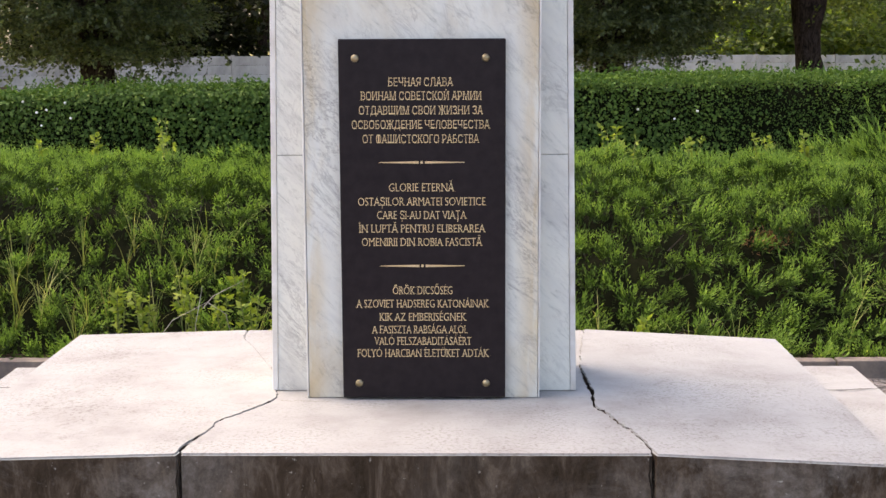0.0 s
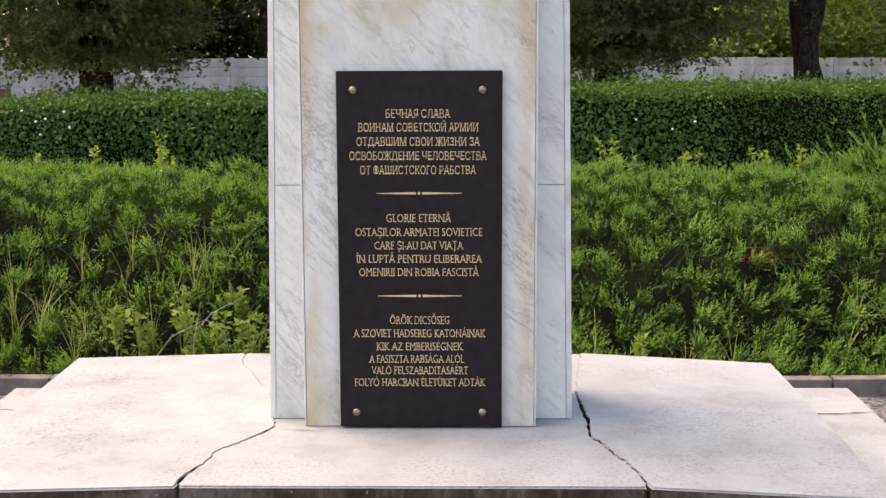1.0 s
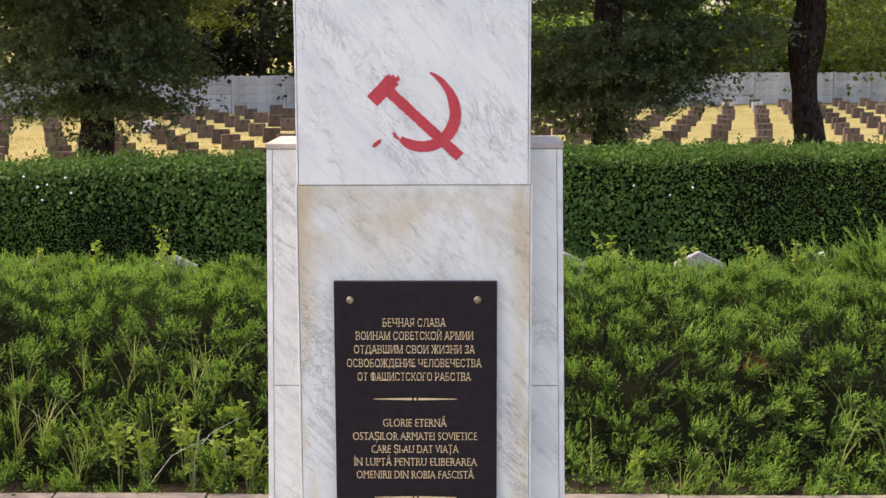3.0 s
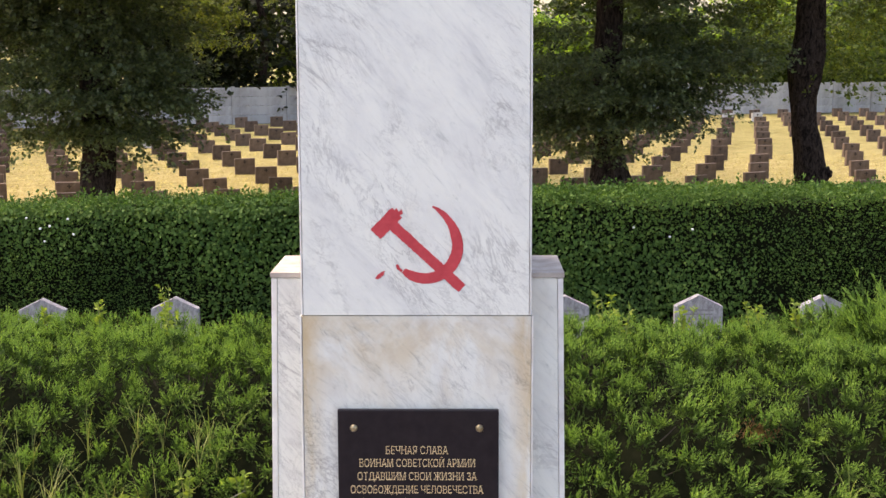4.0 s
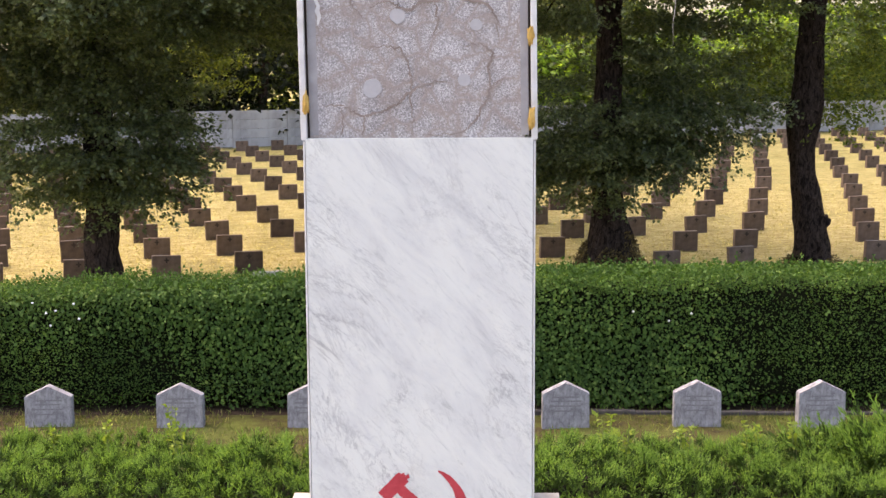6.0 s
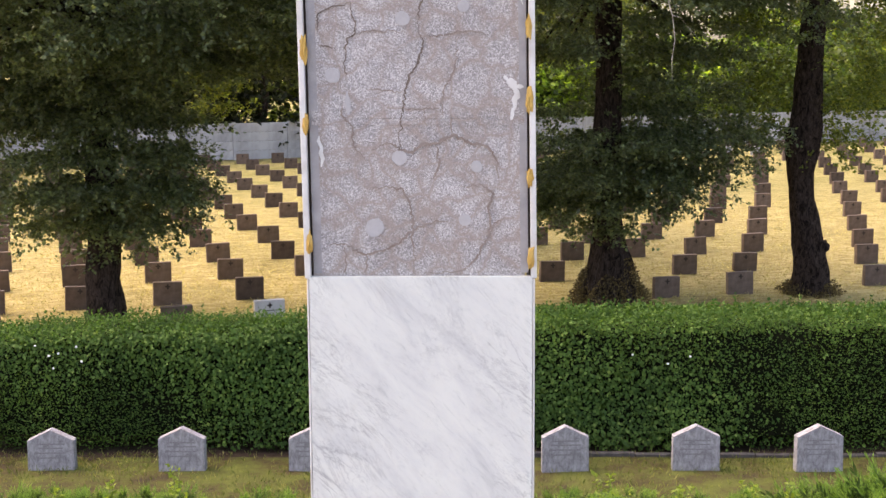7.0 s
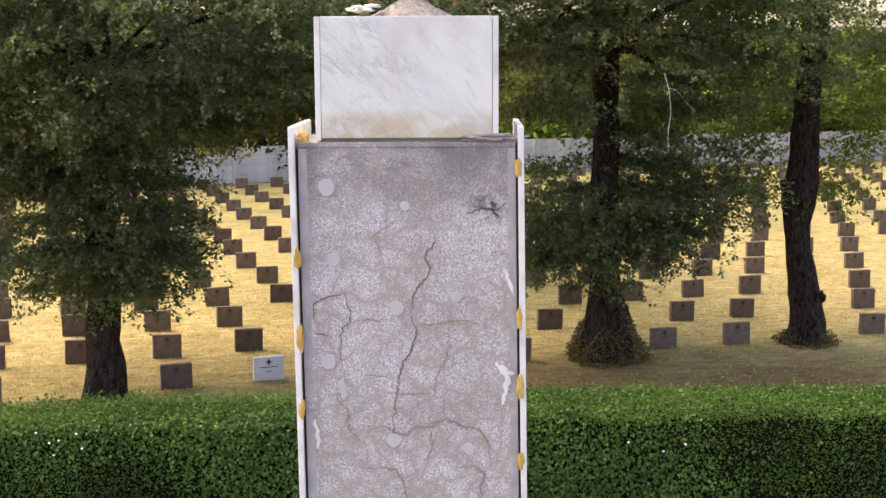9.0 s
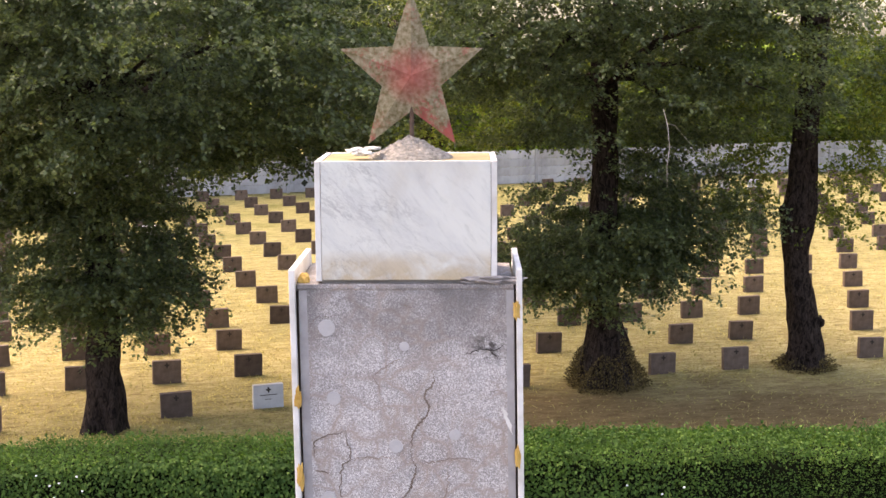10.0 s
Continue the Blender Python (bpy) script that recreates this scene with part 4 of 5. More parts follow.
for cy, w in ((286, 153), (470, 152)):
    z, c = 1.762 - (cy - 74) * 0.002126, 0.003
    for s in (-1, 1):
        part("ornament_bar", prism([(c + s * 0.012, z - 0.0045), (c + s * 0.012, z + 0.0045), (c + s * w * PX / 2, z + 0.0012), (c + s * w * PX / 2, z - 0.0012)], -0.001, 0.001), GOLD, plaque)
    bm = bmesh.new()
    bmesh.ops.create_cone(bm, cap_ends=True, segments=12, radius1=0.0055, radius2=0.0055, depth=0.002, matrix=Matrix.Translation((c, 0, z)) @ Matrix.Rotation(radians(90), 4, "X"))
    part("ornament_dot", bm, GOLD, plaque)

# ---- star ----
star = thing("star_ornament", "weathered red five-pointed star with lichen on a thin rod", "ornament", (0.0, 0.29, 6.268))


def star_mesh(R, r, thick):
    bm = bmesh.new()
    rim = []
    for i in range(10):
        a = radians(90 + 36 * i)
        q = R if i % 2 == 0 else r
        rim.append((q * math.cos(a) * 0.955, q * math.sin(a) * 1.085))
    f = [bm.verts.new((x, -0.006, z)) for x, z in rim]
    b = [bm.verts.new((x, 0.006, z)) for x, z in rim]
    cf, cb = bm.verts.new((0, -thick, 0)), bm.verts.new((0, thick, 0))
    for i in range(10):
        j = (i + 1) % 10
        bm.faces.new((cf, f[i], f[j]))
        bm.faces.new((cb, b[j], b[i]))
        bm.faces.new((f[i], b[i], b[j], f[j]))
    return bm


part("star_body", star_mesh(0.308, 0.128, 0.030), STAR, star)
bm = bmesh.new()
tube(bm, [(0.0, 0.0, -0.33), (0.0, 0.0, -0.05)], [0.009, 0.009], 10)
part("rod", bm, make_plain("rusty_steel", (0.06, 0.035, 0.025), (0.16, 0.11, 0.08), 20, 0.8, 0.3, 0.3), star, "thin rusty steel rod")

# ---- juniper bed ----
RS = np.random.RandomState(7)
SHRUBS = [(-4.9, 5.0), (-3.3, 4.9), (-1.75, 4.8), (-0.2, 4.9), (1.3, 4.85), (2.75, 4.9), (4.3, 5.0),
          (-5.4, 6.6), (-3.9, 6.5), (-2.4, 6.6), (-0.9, 6.5), (0.7, 6.6), (2.2, 6.5), (3.7, 6.6), (5.2, 6.5)]


def tall_clump(x, y):
    return np.exp(-((x - 3.85) / 0.42) ** 2 - ((y - 6.35) / 0.40) ** 2)


def juniper_height(x, y):
    z = -0.30 + 1.05 * smoothstep((y - 3.62 - 0.18 * vnoise(x, y, 1.6, 4)) / 1.75) ** 0.85 * (1 - 0.8 * smoothstep((y - 6.65 - 0.15 * vnoise(x, y, 1.3, 6)) / 0.9))
    return z + 0.055 * vnoise(x, y, 3.4, 1) + 0.035 * vnoise(x, y, 9.0, 2) + 0.12 * tall_clump(x, y) + 0.05 * smoothstep((-0.9 - x) / 1.2)


def make_junipers():
    """Flame-shaped feathery sprays in tufts; the tufts stand apart, with dark pockets between them."""
    c = np.array(SHRUBS)
    x, y = [], []
    for y0, y1, cell in ((3.66, 5.0, 0.168), (5.0, 6.0, 0.152), (6.0, 7.35, 0.138)):
        X, Y = np.meshgrid(np.arange(-5.6, 5.6, cell), np.arange(y0, y1, cell * 0.80))
        X[::2] += cell / 2
        x.append(X.ravel() + RS.uniform(-0.42, 0.42, X.size) * cell)
        y.append(Y.ravel() + RS.uniform(-0.42, 0.42, X.size) * cell)
    x, y = np.concatenate(x), np.maximum(np.concatenate(y), 3.66)
    pocket = np.clip((vnoise(x, y, 5.0, 21) + 0.5 * vnoise(x, y, 11.0, 22) - 0.25) / 0.5, 0, 1)
    kept = (np.abs(x) < 0.34 * (y + 5.2) + 0.6) & (RS.uniform(0, 1, x.size) > 0.25 * pocket) | (RS.uniform(0, 1, x.size) < 0.35)
    x, y, pocket = x[kept], y[kept], pocket[kept]
    n = len(x)
    front = 1 - smoothstep((y - 3.9) / 1.6)                                  # larger, looser tufts towards the kerb
    tall = tall_clump(x, y)
    size = RS.uniform(0.70, 1.30, n) * (0.95 + 0.30 * front + 0.7 * tall)
    z = juniper_height(x, y) + RS.normal(size=n) * 0.050 - 0.12 * pocket - 0.075
    e = 0.05
    gx, gy = (juniper_height(x + e, y) - juniper_height(x - e, y)) / (2 * e), (juniper_height(x, y + e) - juniper_height(x, y - e)) / (2 * e)
    nrm = unit(np.stack([-gx, -gy, np.ones(n)], 1))
    sweep = np.stack([0.50 * vnoise(x, y, 1.5, 11) + 0.12 - 1.2 * tall, -0.42 + 0.25 * vnoise(x, y, 1.3, 12) - 0.35 * front, 0.30 + 0 * x], 1)
    lead = unit(nrm * 0.50 + sweep * 0.80 + RS.normal(size=(n, 3)) * 0.26)
    S, B = 24, 10
    cone = RS.normal(size=(n, S, 3)) * 0.36
    spray = unit(lead[:, None] + cone - lead[:, None] * np.sum(cone * lead[:, None], -1, keepdims=True) * 0.7 + np.array((0, 0, 0.10)))
    ln = (RS.uniform(0.105, 0.155, (n, S)) * size[:, None] * (0.55 + 0.45 * np.clip(np.sum(spray * lead[:, None], -1), 0, 1)))[..., None]
    root = np.stack([x, y, z], 1)[:, None] + RS.normal(size=(n, S, 3)) * np.array((0.018, 0.018, 0.010)) * size[:, None, None]
    own = np.hypot(x[:, None] - c[:, 0], y[:, None] - c[:, 1]).argmin(1)
    u = np.linspace(0.12, 0.94, B)
    for k in range(len(c)):
        sel = np.where(own == k)[0]
        shrub = thing("juniper_shrub", "low spreading green juniper shrub with feathery upright sprays", "shrub", group="juniper shrubs in the bed")
        m = len(sel) * S
        a, s, r0 = spray[sel].reshape(m, 1, 3), ln[sel].reshape(m, 1, 1), root[sel].reshape(m, 1, 3)
        flat = unit(np.cross(a, RS.normal(size=(m, 1, 3))))
        turn = np.where(np.arange(B) % 2 == 0, 1.0, -1.0)[None, :, None]
        out = flat * turn + np.cross(a, flat) * RS.normal(size=(m, B, 1)) * 0.6
        uu = u[None, :, None] + RS.uniform(-0.03, 0.03, (m, B, 1))
        base = r0 + a * s * uu + np.array((0, 0, 0.10)) * s * uu ** 2
        way = a + out * (0.75 - 0.45 * uu) + np.array((0, 0, 0.10))
        w = s * (0.30 - 0.12 * uu) * RS.uniform(0.75, 1.2, (m, B, 1))
        # lower needles take the colour darkened for shade, upper ones the light tips
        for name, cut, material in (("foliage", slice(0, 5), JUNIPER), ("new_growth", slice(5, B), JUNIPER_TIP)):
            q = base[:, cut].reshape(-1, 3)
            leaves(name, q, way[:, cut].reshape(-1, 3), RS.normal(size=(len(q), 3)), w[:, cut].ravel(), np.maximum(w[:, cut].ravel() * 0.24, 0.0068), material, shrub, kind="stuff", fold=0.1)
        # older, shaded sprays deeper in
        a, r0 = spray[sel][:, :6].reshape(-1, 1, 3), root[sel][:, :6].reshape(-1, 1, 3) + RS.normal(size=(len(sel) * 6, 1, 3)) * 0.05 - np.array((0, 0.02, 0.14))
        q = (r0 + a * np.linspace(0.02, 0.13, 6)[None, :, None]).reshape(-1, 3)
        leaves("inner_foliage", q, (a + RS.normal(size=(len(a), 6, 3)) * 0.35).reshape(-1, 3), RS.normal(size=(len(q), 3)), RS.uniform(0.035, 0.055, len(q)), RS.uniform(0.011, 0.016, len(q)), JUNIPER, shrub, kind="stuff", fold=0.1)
        # woody twigs inside
        bm = bmesh.new()
        r = random.Random(300 + k)
        for _ in range(16):
            q = (c[k][0] + r.uniform(-0.8, 0.8), c[k][1] + r.uniform(-0.8, 0.7))
            zt = float(juniper_height(np.array(q[0]), np.array(q[1]))) - 0.14
            mid = ((c[k][0] + q[0]) / 2 + r.uniform(-0.1, 0.1), (c[k][1] + q[1]) / 2, (zt - 0.3) / 2 + 0.02)
            tube(bm, [(c[k][0], c[k][1], -0.36), mid, (q[0], q[1], zt)], [0.018, 0.011, 0.004], 5)
        tagged(part("branchwork", bm, BARK_GREY, shrub, "woody grey-brown stems"), kind="stuff")
    # near-black sheet below the sprays, put in as the shade of the bed
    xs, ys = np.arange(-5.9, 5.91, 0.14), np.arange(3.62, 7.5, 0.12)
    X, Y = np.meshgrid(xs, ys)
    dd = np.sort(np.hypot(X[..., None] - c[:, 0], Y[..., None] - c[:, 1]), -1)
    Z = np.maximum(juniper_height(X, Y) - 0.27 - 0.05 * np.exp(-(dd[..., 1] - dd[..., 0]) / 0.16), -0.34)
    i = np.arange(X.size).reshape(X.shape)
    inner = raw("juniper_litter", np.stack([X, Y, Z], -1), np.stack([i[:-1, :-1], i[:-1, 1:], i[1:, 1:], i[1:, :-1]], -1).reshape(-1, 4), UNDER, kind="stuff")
    tagged(inner, "near-black sheet put in as shade inside the juniper bed", "undergrowth")


make_junipers()


def upright_juniper(x, y, count, seed):
    """A taller juniper whose long feathery plumes lean one way."""
    rs = np.random.RandomState(seed)
    t = thing("juniper_shrub", "taller juniper with long leaning feathery plumes", "shrub", group="juniper shrubs in the bed")
    B = 34
    root = np.array((x, y, 0.53)) + rs.normal(size=(count, 1, 3)) * np.array((0.26, 0.14, 0.06))
    a = unit(np.array((-0.50, -0.12, 0.72)) + rs.normal(size=(count, 1, 3)) * 0.24)
    ln = rs.uniform(0.36, 0.66, (count, 1, 1))
    u = np.linspace(0.10, 0.97, B)[None, :, None] + rs.uniform(-0.01, 0.01, (count, B, 1))
    flat = unit(np.cross(a, rs.normal(size=(count, 1, 3))))
    turn = np.where(np.arange(B) % 2 == 0, 1.0, -1.0)[None, :, None]
    out = flat * turn + np.cross(a, flat) * rs.normal(size=(count, B, 1)) * 0.6
    base = root + a * ln * u
    way = a + out * (0.62 - 0.36 * u)
    w = ln * (0.21 - 0.12 * u) * rs.uniform(0.8, 1.2, (count, B, 1))
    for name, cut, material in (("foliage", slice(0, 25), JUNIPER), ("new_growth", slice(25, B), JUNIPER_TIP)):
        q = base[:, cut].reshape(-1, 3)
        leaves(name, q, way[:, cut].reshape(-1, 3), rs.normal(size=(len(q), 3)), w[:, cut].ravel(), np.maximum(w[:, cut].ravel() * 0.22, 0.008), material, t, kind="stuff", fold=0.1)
    bm = bmesh.new()
    for i in range(0, count, 6):
        p, q = Vector(root[i, 0]), Vector(root[i, 0] + a[i, 0] * ln[i, 0] * 0.6)
        tube(bm, [(x, y, -0.34), p, q], [0.016, 0.010, 0.004], 5)
    tagged(part("branchwork", bm, BARK_GREY, t, "woody grey-brown stems"), kind="stuff")


upright_juniper(3.75, 6.35, 150, 44)


# ---- headstones before the hedge ----
def pointed_stone(x, turn, dz=0.0):
    t = thing("pointed_headstone", "weathered grey stone headstone with a pointed top beside the hedge", "headstone", (x, 10.9, -0.34 + dz), "pointed headstones along the hedge")
    t.rotation_euler[2] = radians(turn)
    part("slab", prism([(-0.285, -0.05), (0.285, -0.05), (0.28, 0.41), (0.0, 0.545), (-0.28, 0.41)], 0.0, 0.13, 0.006), STONE_GREY, t)
    r = random.Random(int(x * 10))
    for i, z in enumerate((0.36, 0.31, 0.25, 0.19)):
        w = r.uniform(0.14, 0.20)
        part("inscription_bar", boxes((-w, w, -0.002, 0.004, z, z + 0.018)), WORN_LINE, t, "worn unreadable line of lettering")
    return t


for x, turn, dz in ((-6.5, 1, 0), (-4.89, 3, -0.02), (-3.30, 0, 0.0), (-1.72, -2, 0.0), (-0.2, 1, 0), (1.34, 2, 0.02), (2.91, -1, 0.03), (4.39, 4, 0.03), (5.9, 0, 0.02)):
    pointed_stone(x, turn, dz)


# ---- hedge ----
def hedge_top(x):
    return 1.30 + 0.05 * vnoise(x, x * 0, 0.9, 3) + 0.012 * x + np.where(x < -4, (x + 4) * 0.06, 0)


def make_hedge():
    h = thing("hedge", "clipped green hedge overgrown with broad creeper leaves", "hedge", kind="structure")
    n = 118000
    x = RS.uniform(-7.6, 7.6, n)
    top = hedge_top(x)
    # walk over the section: front face, rounded shoulder, top, back
    L = RS.uniform(0, 3.0, n)
    front = 11.72 + 0.07 * vnoise(x, L, 2.2, 8) + 0.04 * vnoise(x, L, 6.0, 9)
    z = np.where(L < 1.45, -0.18 + L, np.where(L < 2.75, 0, top - (L - 2.75) * 1.5))
    sh = np.clip((L - 1.25) / 0.35, 0, 1)
    z = np.where(L < 1.25, -0.26 + L * (top + 0.13) / 1.25, np.where(L < 1.6, top - 0.13 + 0.13 * np.sin(sh * 1.57), np.where(L < 2.75, top, z)))
    y = np.where(L < 1.25, front, np.where(L < 1.6, front + 0.16 * (1 - np.cos(sh * 1.57)), np.where(L < 2.75, front + 0.16 + (L - 1.6) * 0.92, front + 1.25)))
    ny = np.where(L < 1.25, -1.0, np.where(L < 1.6, -np.cos(sh * 1.57), np.where(L < 2.75, 0, 1.0)))
    nz = np.where(L < 1.25, 0.25, np.where(L < 1.6, np.sin(sh * 1.57), np.where(L < 2.75, 1.0, 0.2)))
    nrm = np.stack([np.zeros(n), ny, nz], 1)
    base = np.stack([x, y, z], 1) + RS.normal(size=(n, 3)) * 0.028 - nrm * RS.uniform(0, 0.09, n)[:, None]
    creeper = (vnoise(x, L * 1.2, 1.5, 13) + 0.35 * RS.normal(size=n)) > -0.02 + 0.05 * x + 0.85 * smoothstep((-2.4 - x) / 2.2)
    drop = np.where(creeper, -0.75, 0.15)
    way = np.stack([RS.normal(size=n) * 0.55, ny * 0.45 + RS.normal(size=n) * 0.3, drop * np.abs(ny) + nz * 0.25 + RS.normal(size=n) * 0.3], 1)
    ln = np.where(creeper, RS.uniform(0.034, 0.060, n), RS.uniform(0.024, 0.043, n))
    side = np.cross(nrm, way) + RS.normal(size=(n, 3)) * 0.35
    leaves("foliage", base, way, side, ln, ln * np.where(creeper, 0.9, 0.55), HEDGE, h, kind="stuff", fold=0.18)
    # loose shoots over the clipped top
    m = 420
    sx, sy = RS.uniform(-8.3, 8.3, m), RS.uniform(11.85, 12.95, m)
    sz = hedge_top(sx)
    k = 7
    hgt = RS.uniform(0.04, 0.16, (m, 1)) * np.linspace(0, 1, k)[None, :]
    b = np.stack([np.repeat(sx[:, None], k, 1) + hgt * 0.3, np.repeat(sy[:, None], k, 1), sz[:, None] + hgt], -1).reshape(-1, 3)
    leaves("shoots", b, RS.normal(size=(m * k, 3)) + np.array((0, 0, 0.6)), RS.normal(size=(m * k, 3)), RS.uniform(0.035, 0.06, m * k), RS.uniform(0.02, 0.04, m * k), HEDGE, h, kind="stuff")
    # near-black core put in as the hedge's inner shade, and the stems at the foot
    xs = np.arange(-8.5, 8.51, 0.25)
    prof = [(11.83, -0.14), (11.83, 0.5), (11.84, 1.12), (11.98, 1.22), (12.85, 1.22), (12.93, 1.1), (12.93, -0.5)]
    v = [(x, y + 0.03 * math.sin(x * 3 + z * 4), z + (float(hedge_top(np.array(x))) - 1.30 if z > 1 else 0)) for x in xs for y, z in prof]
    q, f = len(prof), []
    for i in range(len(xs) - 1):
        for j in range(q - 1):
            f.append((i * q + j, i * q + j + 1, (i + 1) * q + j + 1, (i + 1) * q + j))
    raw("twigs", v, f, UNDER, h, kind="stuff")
    bm = bmesh.new()
    r = random.Random(9)
    for i in range(110):
        x0 = -8.4 + i * 0.154 + r.uniform(-0.05, 0.05)
        y0 = 11.95 + r.uniform(0, 0.6)
        tube(bm, [(x0, y0, -0.45), (x0 + r.uniform(-0.06, 0.06), y0 - 0.03, 0.1)], [0.018, 0.012], 5)
    tagged(part("branchwork", bm, BARK, h), kind="stuff")
    # tiny white bindweed flowers
    for i in range(9):
        fx, fz = (RS.uniform(-5.3, -4.2), RS.uniform(0.72, 1.08)) if i < 6 else (RS.uniform(1.9, 3.0), RS.uniform(0.75, 1.05))
        part("flower", lump((fx, 11.62, fz), (0.018, 0.012, 0.016), i, 0.3, 0), PETAL, h, "small white flower")


PETAL = make_plain("white_petal", (0.7, 0.7, 0.66), (0.82, 0.82, 0.78), 10, 0.7, 0.1)
make_hedge()


# ---- lawn headstones ----
def lawn_z(x, y):
    return float(ground_height(np.array(float(x)), np.array(float(y))))


def headstone(material, label, mark):
    t = thing("lawn_headstone", label, "headstone", (0, 0, -50), "headstones in rows on the lawn")
    bm = boxes((-0.30, 0.30, 0.0, 0.13, -0.12, 0.50), bevel=0.01)
    part("slab", bm, material, t)
    part("cross", boxes((-0.017, 0.017, -0.004, 0.004, 0.345, 0.455), (-0.050, 0.050, -0.0035, 0.0035, 0.385, 0.417)), mark, t, "small dark cross")
    if material is STONE_WHITE:
        part("inscription_bar", boxes((-0.17, 0.17, -0.003, 0.003, 0.290, 0.304)), mark, t)
        part("inscription_bar", boxes((-0.07, 0.07, -0.003, 0.003, 0.205, 0.216)), mark, t)
    return t


PALE_MARK = make_plain("worn_inscription", (0.036, 0.028, 0.023), (0.06, 0.048, 0.040), 20, 0.95, 0.1)
dark_stone = headstone(STONE_BROWN, "brown-grey cast stone headstone with a small cross on dry grass", PALE_MARK)
white_stone = headstone(STONE_WHITE, "pale white headstone with a small dark cross on dry grass", LETTER_DARK)


def place_stones():
    r = random.Random(5)
    spots = []
    for k in range(-9, 8):                       # the block behind the first tree: rows run back to one side
        for j in range(0, 16):
            x = -3.662 + 1.66 * k - 0.846 * j - 0.006 * j * j
            if x < -0.9:
                spots.append((x, 21.355 + 0.654 * k + 2.662 * j + 0.016 * j * j, (k, j) in ((0, 0), (0, 9), (-1, 11), (-4, 11))))
    for k in range(-6, 12):                       # the other block: rows run back to the other side
        for j in range(0, 13):
            x = 4.538 + 1.647 * k + 0.818 * j
            if x > 0.9:
                spots.append((x, 24.398 + 0.584 * k + 3.177 * j + 0.058 * j * j, (k, j) in ((0, 11), (1, 11))))
    first = {True: white_stone, False: dark_stone}
    used = {True: False, False: False}
    rest = bmesh.new()
    shown = 0
    for x, y, white in sorted(spots, key=lambda p: p[1]):
        if y > 57.5 + 0.42 * (x + 19.6) or abs(x) > 30 or (abs(x + 6.5) < 0.75 and y < 20.6):
            continue
        x += r.uniform(-0.07, 0.07)
        y += r.uniform(-0.10, 0.10)
        m = pose(x, y, lawn_z(x, y) - r.uniform(0.0, 0.04), r.uniform(-2.5, 2.5), r.uniform(-2.0, 2.0), 16 + r.uniform(-4, 4))
        if abs(x) > 0.34 * y + 2.5 or shown >= 292 or (-0.11 < (x - 0.2) / (y + 5.15) < 0.035):
            q = boxes((-0.30, 0.30, 0.0, 0.13, -0.12, 0.50), bevel=0.01)
            q.transform(m)
            me = bpy.data.meshes.new("slab")
            q.to_mesh(me)
            q.free()
            rest.from_mesh(me)
            bpy.data.meshes.remove(me)
            continue
        shown += 1
        if not used[white]:
            first[white].matrix_basis = m
            used[white] = True
        else:
            copy_thing(first[white], m)
    tagged(link("outer_headstones", rest, STONE_BROWN), "more brown-grey headstones further along the rows", "headstone", kind="stuff")


place_stones()


# ---- fence ----
def make_fence_line():
    fence = thing("concrete_fence", "pale precast concrete panel fence behind the cemetery lawn", "fence", kind="structure")
    a, d = Vector((-19.6, 59.3)), Vector((0.914, 0.405))
    yaw = math.atan2(d.y, d.x)
    post = panel = None
    for i in range(-8, 30):
        p = a + d * (-2.25 + 2.80 * i)
        z = lawn_z(p.x, p.y)
        m = pose(p.x, p.y, z, 0, 0, math.degrees(yaw))
        if post is None:
            post = part("post", boxes((-0.08, 0.08, -0.09, 0.09, -0.2, 1.88), bevel=0.012), FENCE, fence)
            ob = post
        else:
            ob = new("post", post.data)
            ob.parent = fence
        ob.matrix_basis = m
        for j in range(4):
            if panel is None:
                bm = boxes((0.085, 2.715, -0.03, 0.03, 0.02, 0.465), bevel=0.014)
                panel = part("panel", bm, FENCE, fence)
                ob = panel
            else:
                ob = new("panel", panel.data)
                ob.parent = fence
            ob.matrix_basis = m @ pose(0, 0, 0.452 * j, 0, 0, 0)


make_fence_line()


# ---- trees ----
IVY = make_leaf("dull_ivy_leaves", (0.0, (0.065, 0.046, 0.026)), (0.6, (0.125, 0.092, 0.045)), (1.0, (0.23, 0.175, 0.09)), share=0.2, rough=0.9)
BLEACHED = make_plain("bleached_wood", (0.30, 0.26, 0.22), (0.46, 0.42, 0.37), 12, 0.9, 0.3)
